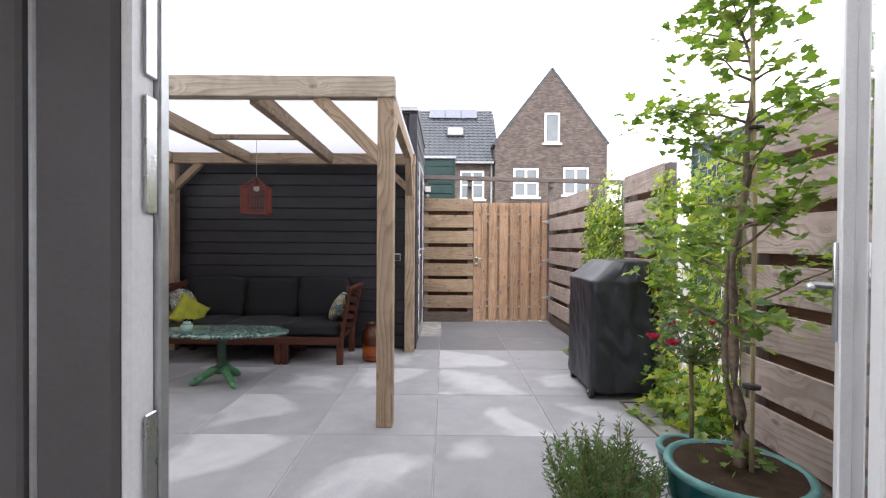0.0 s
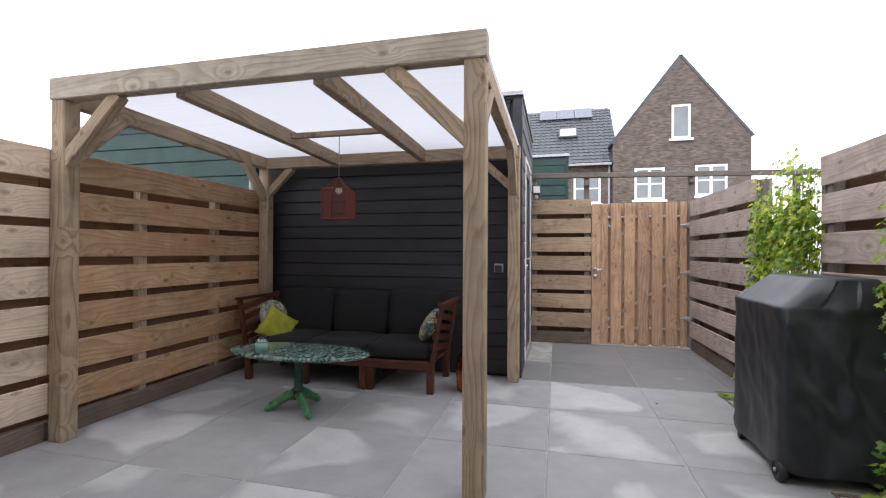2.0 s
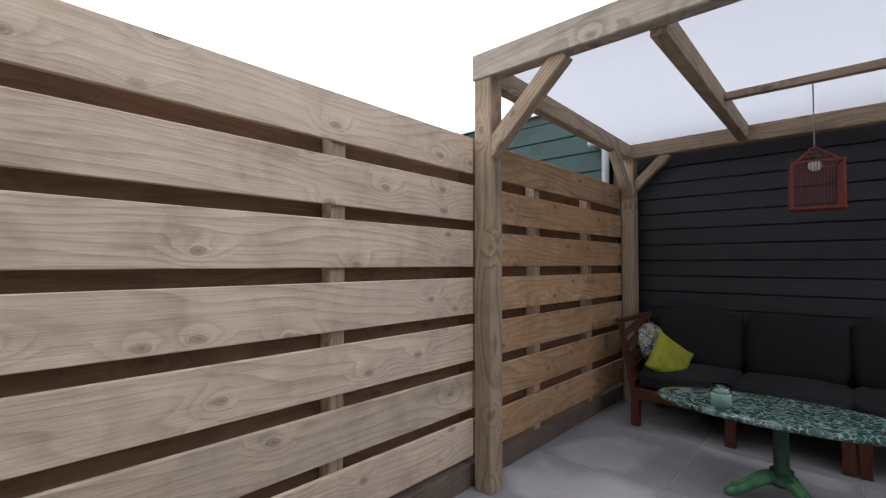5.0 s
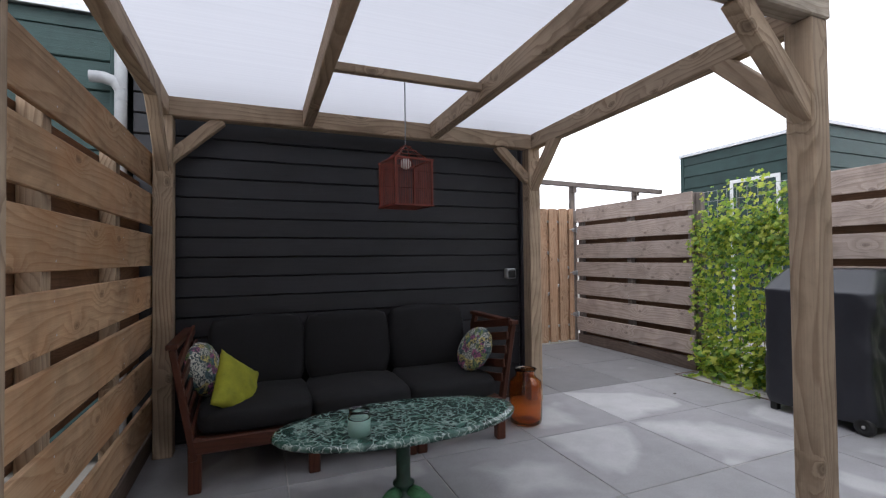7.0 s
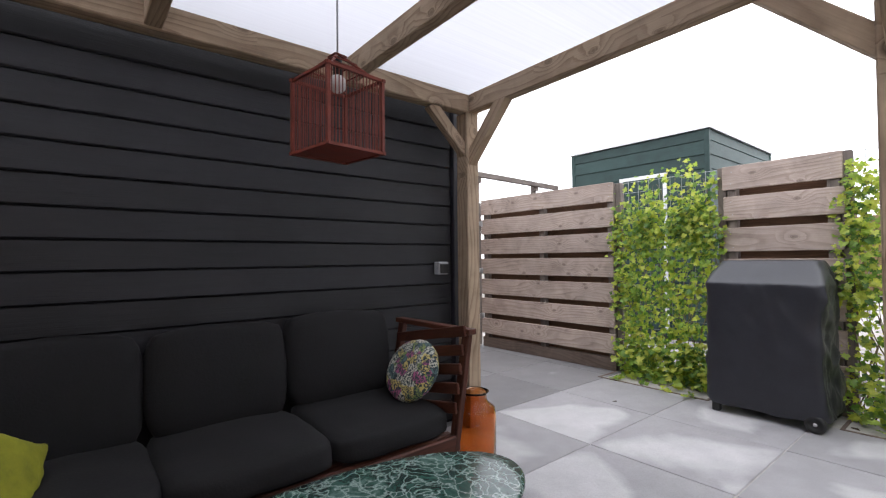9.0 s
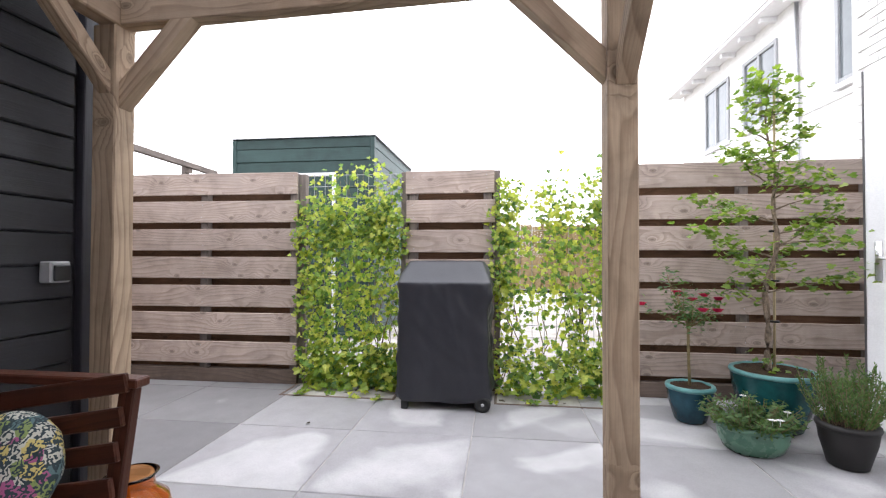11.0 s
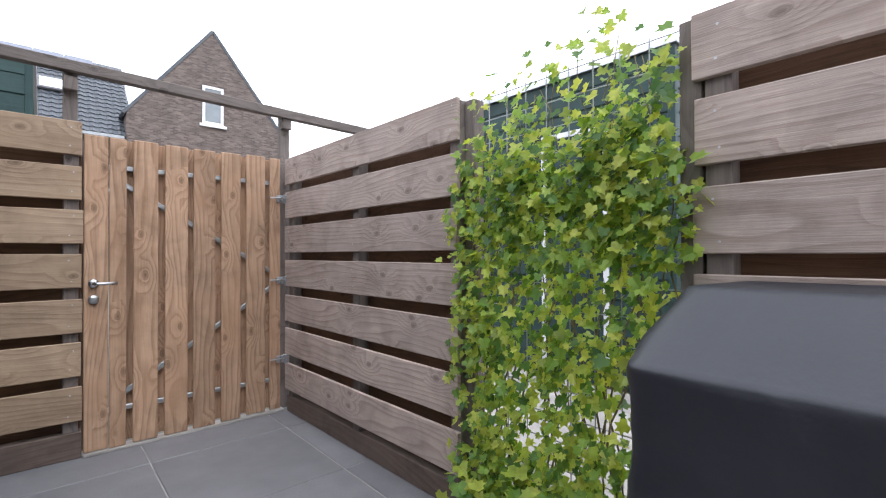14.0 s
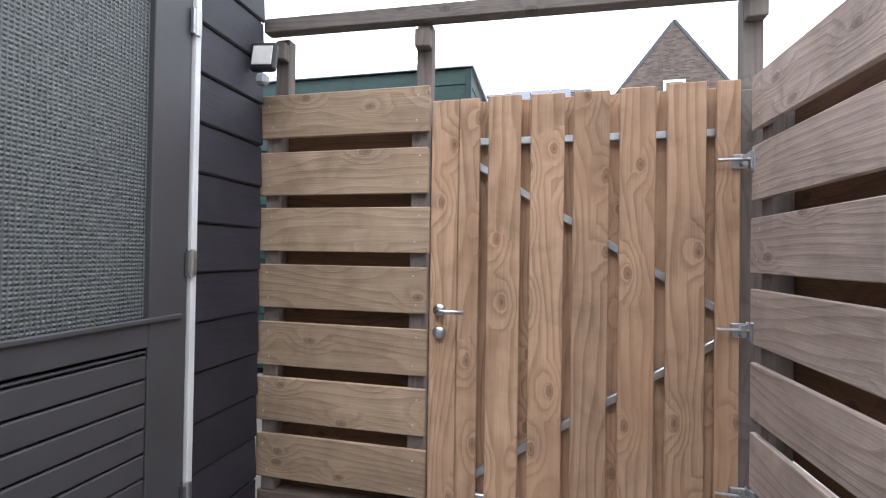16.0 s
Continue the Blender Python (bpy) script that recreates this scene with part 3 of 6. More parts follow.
# ---- gate ----
def garden_gate():
    g = empty("garden_gate", (0.565, GATE_Y, 0))
    w = 1.165
    r = random.Random(4)
    xs = [0.0, 0.119, 0.238, 0.405, 0.568, 0.738, 0.904, 1.069]
    wd = [0.116, 0.084, 0.130, 0.130, 0.133, 0.128, 0.132, 0.078]
    for x, bw in zip(xs, wd):
        me = box_mesh("plank", (1.845, 0.02, bw), M_GATE, 0.004)
        put("plank", me, pose(x + bw / 2, 0.012 if x else 0.022, 0.025 + 0.9225 + r.uniform(-0.006, 0.006), 0, 0, 0) @ pose(0, 0, 0, 0, -90, 0) @ pose(0, 0, 0, 0, 0, 0), g)
    # back planks behind the gaps
    for x in [0.18 + 0.166 * k for k in range(6)]:
        me = box_mesh("back_plank", (1.83, 0.018, 0.11 if x < 1.1 else 0.1), M_GATE, 0.003)
        put("back_plank", me, pose(x + 0.04, 0.062, 0.95) @ pose(0, 0, 0, 0, -90, 0), g)
    bm = bmesh.new()
    for a, b in (((0.1, 1.69), (w - 0.02, 1.69)), ((0.1, 0.24), (w - 0.02, 0.24)), ((0.15, 1.62), (w - 0.05, 1.02)), ((0.15, 0.3), (w - 0.05, 0.94))):
        p, q = Vector((a[0], 0.036, a[1])), Vector((b[0], 0.036, b[1]))
        me, m = strut_mesh("bar", p, q, 0.022, 0.03, M_ZINC)
        bm2 = bmesh.new()
        bm2.from_mesh(me)
        bm2.transform(m)
        t = bpy.data.meshes.new("bar_piece")
        bm2.to_mesh(t)
        bm2.free()
        bm.from_mesh(t)
    put("steel_frame", to_mesh(bm, "steel_frame", M_ZINC), Matrix.Identity(4), g)
    # handle and lock
    bm = bmesh.new()
    for z in (0.998, 0.905):
        lathe_into(bm, [(0.026, 0), (0.026, 0.008), (0.01, 0.011)], 20)
        for v in bm.verts:
            pass
        vs = [v for v in bm.verts if not v.tag]
        for v in vs:
            v.co = Vector((0.045 + v.co.x, 0.003 - v.co.z, z + v.co.y))
            v.tag = True
    tube_into(bm, [(0.045, 0.0, 0.998), (0.045, -0.045, 0.998), (0.06, -0.052, 0.998), (0.155, -0.052, 0.998)], 0.009, 10)
    put("handle", to_mesh(bm, "handle", M_STEEL, True), Matrix.Identity(4), g)
    for z in (0.391, 0.972, 1.575):
        bm = bmesh.new()
        box_into(bm, (w - 0.05, -0.01, z - 0.026), (w + 0.008, 0.0, z + 0.026), 0.003)
        box_into(bm, (w + 0.0, -0.034, z - 0.032), (w + 0.006, 0.0, z + 0.032), 0.002)
        tube_into(bm, [(w - 0.1, -0.02, z + 0.004), (w + 0.03, -0.026, z + 0.004)], 0.006, 8)
        tube_into(bm, [(w - 0.016, -0.012, z + 0.012), (w - 0.016, -0.03, z + 0.012)], 0.011, 6)
        tube_into(bm, [(w - 0.016, -0.012, z - 0.012), (w - 0.016, -0.03, z - 0.012)], 0.011, 6)
        lathe_into(bm, [(0.015, -0.04), (0.015, 0.03), (0.01, 0.034)], 14, at=(w + 0.02, -0.028, z))
        put("hinge", to_mesh(bm, "hinge", M_ZINC), Matrix.Identity(4), g)
    tagged(g, "closed orange-brown vertical plank gate with steel handle", "gate")
    s = block("gate_sill", (0.565, GATE_Y - 0.005, 0.0), (RIGHT_X - 0.06, GATE_Y + 0.07, 0.018), M_PALE, 0.003)
    structure(s, "pale threshold strip under the gate", "sill")
    p = block("gate_post", (RIGHT_X - 0.075, GATE_Y + 0.075, 0), (RIGHT_X + 0.03, GATE_Y + 0.09, 1.86), M_GREYBEAM, 0.004)
    structure(p, "grey wooden post that carries the gate", "post")
    p = block("panel_post", (0.525, GATE_Y + 0.13, 0), (0.60, GATE_Y + 0.2, 1.84), M_GREYBEAM, 0.004)
    structure(p, "grey wooden post between panel and gate", "post")


garden_gate()

# ---- pergola ----
PX0, PX1, PY0, PY1, PT = -3.02, -0.225, 3.635, 5.725, 0.108


def pergola():
    e = empty("pergola", (PX0, PY0, 0))
    o = Vector((PX0, PY0, 0))

    def bl(nm, a, b, mt=M_BEAM):
        return block(nm, Vector(a) - o, Vector(b) - o, mt, 0.006, e)

    def st(nm, p, q, w, h, mt=M_BEAM):
        return strut(nm, Vector(p) - o, Vector(q) - o, w, h, mt, e, 0.005)

    zf, zb = 2.178, 2.105
    bl("post", (PX1 - PT, PY0, 0), (PX1, PY0 + PT, zf))
    bl("post", (PX0, PY0, 0), (PX0 + PT, PY0 + PT, zf))
    bl("post", (PX1 - PT, PY1, 0), (PX1, PY1 + PT, zb))
    bl("post", (PX0, PY1, 0), (PX0 + PT, PY1 + PT, zb))
    bl("front_beam", (PX0 - 0.01, PY0 - 0.008, zf), (PX1 + 0.008, PY0 + PT * 0.75, 2.318), M_BEAMTOP)
    bl("back_beam", (PX0 - 0.01, PY1 + 0.0, zb), (PX1 + 0.005, PY1 + PT * 0.8, 2.225))
    for x in (PX0 + PT / 2, PX1 - PT / 2):
        st("side_beam", (x, PY0 + PT * 0.75 + 0.001, 2.212), (x, PY1 - 0.001, 2.165), 0.07, 0.12)
    for x in (-2.105, -1.175):
        st("rafter", (x, PY0 + PT * 0.75 + 0.001, 2.212), (x, PY1 - 0.001, 2.172), 0.068, 0.12)
    st("cross_bar", (-2.07, 4.87, 2.198), (-1.21, 4.87, 2.198), 0.045, 0.045)
    g = 0.40
    yc = PY0 + PT * 0.5
    st("brace", (PX1 - PT - g, yc - 0.01, zf + 0.01), (PX1 - PT + 0.03, yc - 0.01, zf - g), 0.07, 0.085)
    st("brace", (PX0 + PT + g, yc - 0.01, zf + 0.01), (PX0 + PT - 0.03, yc - 0.01, zf - g), 0.07, 0.085)
    for x in (PX1 - PT / 2, PX0 + PT / 2):
        st("brace", (x, PY0 + PT + g - 0.03, zf + 0.03), (x, PY0 + PT - 0.03, zf - g + 0.03), 0.068, 0.085)
        st("brace", (x, PY1 - g + 0.08, zf - 0.02), (x, PY1 + 0.03, zf - g - 0.0), 0.068, 0.08)
    gb = 0.27
    st("brace", (PX1 - PT - gb, PY1 + 0.05, zb + 0.01), (PX1 - PT + 0.03, PY1 + 0.05, zb - gb), 0.06, 0.075)
    st("brace", (PX0 + PT + gb, PY1 + 0.05, zb + 0.01), (PX0 + PT - 0.03, PY1 + 0.05, zb - gb), 0.06, 0.075)
    me, m = strut_mesh("roof_sheet", (0, 0, 0), (0, 1, 0), 1, 1, M_OPAL)
    p, q = Vector(((PX0 + PX1) / 2, PY0 + PT * 0.75, 2.28)) - o, Vector(((PX0 + PX1) / 2, PY1 + 0.12, 2.234)) - o
    strut("roof_sheet", p, q, PX1 - PX0 - 0.02, 0.008, M_OPAL, e, 0)
    tagged(e, "weathered timber pergola with a milky translucent roof", "pergola")


pergola()


# ---- sheds ----
def clad(name, length, z0, z1, material, parent, m, pitch=0.2):
    """Lapped boards along x from 0, facing -y, each one leaning out at its foot."""
    n = int(math.ceil((z1 - z0) / pitch))
    me = box_mesh("board", (length, 0.02, pitch - 0.0015), material, 0.0065)
    for i in range(n):
        z = z0 + (i + 0.5) * pitch
        if z + pitch / 2 > z1 + 0.01:
            h = z1 - (z0 + i * pitch)
            if h < 0.03:
                break
            put(name, box_mesh("board", (length, 0.018, h), material, 0.003), m @ pose(length / 2, -0.01, z0 + i * pitch + h / 2, -3, 0, 0), parent)
        else:
            put(name, me, m @ pose(length / 2, -0.011, z, -3.0, 0, 0), parent)


def our_shed():
    e = empty("black_shed", (SHED_X, SHED_Y, 0))
    o = Vector((SHED_X, SHED_Y, 0))
    top = 2.72
    y1 = GATE_Y - 0.012
    # core walls, with the doorway left open on the side
    dy0, dy1, dz = 6.36, 7.36, 2.25
    bl = lambda nm, a, b, mt, bv=0.003: block(nm, Vector(a) - o, Vector(b) - o, mt, bv, e)
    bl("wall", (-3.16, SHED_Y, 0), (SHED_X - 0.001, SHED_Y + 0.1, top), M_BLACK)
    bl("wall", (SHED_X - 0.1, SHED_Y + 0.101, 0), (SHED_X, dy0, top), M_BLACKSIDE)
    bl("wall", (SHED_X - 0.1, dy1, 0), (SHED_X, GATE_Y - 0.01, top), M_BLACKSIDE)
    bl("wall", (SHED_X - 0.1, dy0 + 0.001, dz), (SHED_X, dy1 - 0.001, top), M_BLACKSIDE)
    bl("wall", (-3.16, GATE_Y - 0.1, 0), (SHED_X - 0.101, GATE_Y - 0.01, top), M_BLACK)
    bl("wall", (-3.16, SHED_Y + 0.101, 0), (-3.06, GATE_Y - 0.101, top), M_BLACK)
    bl("roof", (-3.2, SHED_Y - 0.03, top + 0.001), (SHED_X + 0.03, GATE_Y + 0.02, top + 0.06), M_DARK)
    bl("roof_edge", (-3.2, SHED_Y - 0.05, top + 0.03), (SHED_X + 0.03, SHED_Y - 0.031, top + 0.075), M_ZINC)
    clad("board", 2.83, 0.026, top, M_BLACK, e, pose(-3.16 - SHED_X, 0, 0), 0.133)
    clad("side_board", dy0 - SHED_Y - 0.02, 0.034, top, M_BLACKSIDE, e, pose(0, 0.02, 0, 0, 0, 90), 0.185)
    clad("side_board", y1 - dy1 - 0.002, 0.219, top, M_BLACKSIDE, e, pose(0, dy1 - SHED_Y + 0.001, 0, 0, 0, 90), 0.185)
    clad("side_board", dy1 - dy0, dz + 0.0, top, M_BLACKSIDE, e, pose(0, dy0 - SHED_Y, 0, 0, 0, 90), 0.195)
    bl("corner_trim", (SHED_X - 0.07, SHED_Y - 0.035, 0.0), (SHED_X + 0.022, SHED_Y + 0.018, top), M_BLACKSIDE, 0.004)
    bl("plinth", (SHED_X + 0.001, dy1 + 0.01, 0.0), (SHED_X + 0.02, y1, 0.21), M_BLACKSIDE, 0.003)
    tagged(e, "black-stained shed clad in horizontal boards", "shed")
    # the door, closed
    d = empty("shed_door", (SHED_X, dy0, 0))
    o2 = Vector((SHED_X, dy0, 0))
    bd = lambda nm, a, b, mt, bv=0.003: block(nm, Vector(a) - o2, Vector(b) - o2, mt, bv, d)
    bd("frame", (SHED_X - 0.06, dy0 + 0.002, 0.06), (SHED_X + 0.03, dy0 + 0.055, dz - 0.002), M_WHITE)
    bd("frame", (SHED_X - 0.06, dy1 - 0.028, 0.06), (SHED_X + 0.03, dy1 - 0.002, dz - 0.002), M_WHITE)
    bd("frame", (SHED_X - 0.06, dy0 + 0.0555, dz - 0.045), (SHED_X + 0.03, dy1 - 0.0285, dz - 0.002), M_WHITE)
    bd("sill", (SHED_X - 0.06, dy0 + 0.002, 0.0), (SHED_X + 0.03, dy1 - 0.002, 0.058), M_PALE)
    l0, l1, xa, xb = dy0 + 0.06, dy1 - 0.033, SHED_X - 0.03, SHED_X + 0.018
    g0, g1, gz0, gz1 = 6.53, 7.17, 1.0, 2.10
    bd("stile", (xa, l0, 0.1), (xb, g0, dz - 0.05), M_DOORGREY)
    bd("stile", (xa, g1, 0.1), (xb, l1, dz - 0.05), M_DOORGREY)
    bd("rail", (xa, g0 + 0.0005, gz1), (xb, g1 - 0.0005, dz - 0.05), M_DOORGREY)
    bd("rail", (xa, g0 + 0.0005, gz0 - 0.09), (xb, g1 - 0.0005, gz0), M_DOORGREY)
    bd("weather_bar", (xb + 0.0005, l0 + 0.03, gz0 - 0.012), (xb + 0.014, l1 - 0.03, gz0 + 0.006), M_DOORGREY, 0.004)
    z = 0.09
    while z < gz0 - 0.1:
        z2 = min(z + 0.08, gz0 - 0.094)
        bd("panel_board", (xa + 0.008, g0 + 0.0005, z), (xb - 0.006, g1 - 0.0005, z2 - 0.007), M_DOORGREY, 0.004)
        z += 0.08
    bd("backing", (xa, g0 + 0.0005, 0.1), (xa + 0.007, g1 - 0.0005, gz0 - 0.095), M_DARK, 0)
    gl = bd("pane", (SHED_X - 0.012, g0 + 0.001, gz0 + 0.001), (SHED_X - 0.004, g1 - 0.001, gz1 - 0.001), M_RELIEF, 0)
    bm = bmesh.new()
    lathe_into(bm, [(0.026, -0.12), (0.026, 0.12)], 20, 0.2, 1.0)
    box_into(bm, (-0.005, -0.026, -0.12), (0.008, 0.026, 0.12), 0.004)
    tube_into(bm, [(0.0, 0, 0.03), (0.05, 0, 0.03), (0.055, 0.012, 0.03), (0.055, 0.125, 0.03)], 0.009, 10)
    lathe_into(bm, [(0.014, -0.03), (0.014, 0.03)], 12, at=(0.012, 0.0, -0.06))
    put("handle", to_mesh(bm, "handle", M_STEEL, True), Matrix.Translation(Vector((xb + 0.001, l0 + 0.055, 1.12)) - o2), d)
    for hz in (0.35, 1.18, 2.05):
        bm = bmesh.new()
        lathe_into(bm, [(0.009, -0.05), (0.009, 0.05)], 12)
        box_into(bm, (-0.01, -0.02, -0.045), (0.002, 0.02, 0.045))
        put("hinge", to_mesh(bm, "hinge", M_ZINC), Matrix.Translation(Vector((SHED_X + 0.034, dy1 - 0.03, hz)) - o2), d)
    structure(d, "closed grey shed door with wired relief glass and white frame", "door")
    # outdoor socket on the front
    s = empty("wall_socket", (-0.435, SHED_Y - 0.03, 1.065))
    put("box", box_mesh("box", (0.085, 0.055, 0.085), M_PLASTICGREY, 0.006), pose(0, -0.018, 0), s)
    put("lid", box_mesh("lid", (0.066, 0.012, 0.062), M_DARK, 0.004), pose(0, -0.05, -0.004), s)
    tagged(s, "small grey outdoor socket on the black boards", "socket")
    # floodlight at the corner by the gate
    fl = empty("flood_light", (SHED_X + 0.02, 7.66, 2.06))
    put("lamp_head", box_mesh("lamp_head", (0.11, 0.035, 0.13), M_DARK, 0.008), pose(0.06, 0.0, 0, -12, 0, 10), fl)
    put("lens", box_mesh("lens", (0.085, 0.006, 0.09), M_BULB, 0.002), pose(0.065, -0.0225, 0.0, -12, 0, 10), fl)
    put("sensor", box_mesh("sensor", (0.05, 0.045, 0.05), M_PLASTICGREY, 0.012), pose(0.06, -0.01, -0.10), fl)
    tube("arm", [(0, 0.02, 0.02), (0.03, 0.03, 0.06), (0.05, 0.02, 0.05)], 0.012, M_DARK, fl)
    tagged(fl, "small black floodlight with white lens on the shed", "lamp")


our_shed()


def neighbour_shed(name, x0, y0, x1, y1, top, label):
    e = empty(name, (x0, y0, 0))
    put("core", box_mesh("core", (x1 - x0, y1 - y0, top), M_GREEN, 0), pose((x1 - x0) / 2, (y1 - y0) / 2, top / 2), e)
    clad("board", y1 - y0, 0.0, top, M_GREEN, e, pose(0, y1 - y0, 0, 0, 0, -90), 0.19)
    clad("board", y1 - y0, 0.0, top, M_GREEN, e, pose(x1 - x0, 0, 0, 0, 0, 90), 0.19)
    clad("board", x1 - x0, 0.0, top, M_GREEN, e, pose(0, 0, 0), 0.19)
    for x, y in ((0, 0), (x1 - x0, 0), (0, y1 - y0), (x1 - x0, y1 - y0)):
        block("corner_trim", (x - 0.03, y - 0.03, 0), (x + 0.03, y + 0.03, top), M_GREEN, 0.003, e)
    put("roof", box_mesh("roof", (x1 - x0 + 0.1, y1 - y0 + 0.1, 0.05), M_ZINC, 0.004), pose((x1 - x0) / 2, (y1 - y0) / 2, top + 0.03), e)
    tagged(e, label, "shed")
    return e


ns = neighbour_shed("green_shed", 4.1, 5.9, 6.6, 7.95, 2.80, "dark green boarded garden shed of the neighbours")
for y in (6.45, 7.1):
    block("door_frame", (-0.05, y - 5.9 - 0.025, 0.1), (-0.028, y - 5.9 + 0.025, 2.25), M_WHITE, 0.003, ns)
block("door_frame", (-0.05, 0.55 - 0.025, 2.251), (-0.028, 1.2 + 0.025, 2.3), M_WHITE, 0.003, ns)
block("door_leaf", (-0.046, 0.576, 0.1), (-0.029, 1.174, 2.25), M_GREEN, 0.003, ns)
neighbour_shed("green_shed", -5.95, 5.97, -3.26, 9.2, 2.75, "dark green boarded shed beyond the fence")
neighbour_shed("green_shed", -3.0, 10.2, 0.29, 12.5, 3.0, "dark green boarded shed behind the gate")
dp = empty("downpipe", (-3.215, 5.87, 0))
tube("pipe", [(0, 0, 0), (0, 0, 2.35), (0, 0, 2.72)], 0.034, M_PLASTICGREY, dp, 14)
tube("elbow", [(0, 0, 2.2), (0.0, 0.0, 2.27), (-0.03, 0.0, 2.32), (-0.09, 0, 2.34), (-0.16, 0, 2.34)], 0.036, M_PLASTICGREY, dp, 14)
tagged(dp, "grey plastic downpipe behind the fence", "downpipe")


# ---- the white house behind ----
def house():
    e = empty("white_house", (0, WALL_Y, 0))
    o = Vector((0, WALL_Y, 0))
    dx0, dx1, dz = -1.2, 0.745, 2.36
    top = 6.2
    bl = lambda nm, a, b, mt, bv=0.003: block(nm, Vector(a) - o, Vector(b) - o, mt, bv, e)
    w0, w1 = 0.92, WALL_Y - 0.012
    bl("wall", (-3.3, w0, -0.05), (dx0, w1, top), M_WHITEJOINT)
    bl("wall", (dx1, w0, -0.05), (2.16, w1, top), M_WHITEJOINT)
    bl("wall", (dx0 + 0.001, w0, dz), (dx1 - 0.001, w1, top), M_WHITEJOINT)
    bl("wall", (2.06, -2.3, -0.05), (2.16, w0 - 0.001, top), M_WHITEBRICK)
    bl("wall", (-3.3, -2.8, -0.05), (-3.2, w0 - 0.001, top), M_INSIDE)
    bl("wall", (-3.199, -2.8, -0.05), (2.059, -2.7, 0.3), M_INSIDE)
    bl("wall", (-3.199, -2.8, 2.45), (2.059, -2.7, top), M_INSIDE)
    for xa, xb in ((-3.199, -2.8), (-0.5, -0.35), (2.0, 2.059)):
        bl("wall", (xa, -2.8, 0.301), (xb, -2.7, 2.449), M_INSIDE)
    bl("inner_floor", (-3.199, -2.699, -0.05), (2.059, w0 - 0.001, 0.02), M_JOINT)
    bl("sill", (dx0 + 0.001, w0, -0.05), (dx1 - 0.001, WALL_Y + 0.02, 0.03), M_ASH)
    bl("inner_ceiling", (-3.199, -2.699, 2.6), (2.059, w0 - 0.001, 2.75), M_INSIDE)
    # bricks: those by the open door singly, the rest together
    bm = bmesh.new()
    one = box_mesh("brick", (0.205, 0.016, 0.06), M_WHITEBRICK, 0.003)
    r = random.Random(2)
    row = 0
    z = 0.36
    while z < top - 0.05:
        x = -3.3 + (0.108 if row % 2 else 0)
        while x < 2.15:
            c = x + 0.1025
            if not (c + 0.1 > dx0 and c - 0.1 < dx1 and z < dz) and c + 0.1025 < 2.17:
                if 0.9 < c and z < 2.35:
                    put("brick", one, pose(c, -0.006 + r.uniform(-0.002, 0.002), z + 0.03, r.uniform(-1, 1), 0, r.uniform(-0.5, 0.5)), e)
                else:
                    d = r.uniform(-0.002, 0.002)
                    box_into(bm, (x, -0.014 + d, z), (x + 0.205, 0.002 + d, z + 0.06))
            x += 0.216
        z += 0.072
        row += 1
    tagged(put("brickwork", to_mesh(bm, "brickwork", M_WHITEBRICK), Matrix.Identity(4), e), kind="stuff")
    bl("plinth", (-3.3, WALL_Y - 0.0115, 0), (dx0, WALL_Y + 0.004, 0.355), M_ASH)
    bl("plinth", (dx1, WALL_Y - 0.0115, 0), (2.16, WALL_Y + 0.004, 0.355), M_ASH)
    # passive door leaf, closed, with its edge strip and lock keeps
    y0, y1, xe = 1.12, 1.182, -0.213
    bl("door_leaf", (xe - 0.10, y0, 0.035), (xe - 0.012, y1, dz - 0.02), M_DARKDOOR, 0.006)
    bl("leaf_edge", (xe - 0.0115, y0 + 0.004, 0.035), (xe, y1 - 0.018, dz - 0.02), M_WHITE, 0.003)
    bl("leaf_edge", (xe - 0.0115, y1 - 0.0175, 0.035), (xe + 0.006, y1, dz - 0.02), M_ZINC, 0.002)
    for zz in (0.55, 0.72, 0.9, 1.25, 1.4, 1.62):
        bl("lock_keep", (xe + 0.0005, y1 - 0.04, zz), (xe + 0.004, y1 - 0.018, zz + 0.13), M_STEEL, 0.002)
    bl("glazing_bead", (xe - 0.112, y0 + 0.006, 0.035), (xe - 0.1005, y1 - 0.005, dz - 0.02), M_ZINC, 0.004)
    bl("door_leaf", (dx0 + 0.01, y0, 0.035), (xe - 0.1125, y0 + 0.04, dz - 0.02), M_DARKDOOR, 0.004)
    bl("frame", (dx1 - 0.045, y0 - 0.02, 0.03), (dx1 - 0.001, y1 + 0.02, dz - 0.001), M_WHITE)
    # set-back upper facade of the row
    fy = -2.3
    bl("facade", (2.161, fy - 0.3, -0.05), (15.0, fy, 7.05), M_WHITEBRICK)
    bl("band", (2.17, fy + 0.001, 4.16), (15.0, fy + 0.04, 4.27), M_WHITE)
    bl("eave", (2.17, fy + 0.001, 6.78), (15.2, fy + 0.5, 6.87), M_WHITE)
    bl("gutter", (2.17, fy + 0.38, 6.871), (15.2, fy + 0.53, 7.02), M_WHITE)
    # thin shadow joints of the painted brick courses
    z = 4.4
    while z < 6.7:
        bl("brick_course", (2.17, fy + 0.0005, z), (15.0, fy + 0.006, z + 0.062), M_WHITEBRICK, 0.002)
        z += 0.075
    bl("eave", (-3.4, WALL_Y + 0.001, 6.0), (2.5, WALL_Y + 0.4, 6.1), M_WHITE)
    bl("roof", (-3.4, -2.8, 6.21), (2.16, WALL_Y + 0.3, 6.3), M_ROOFTILE)
    bl("roof", (2.17, fy - 5, 7.06), (15.1, fy + 0.3, 7.15), M_ROOFTILE)
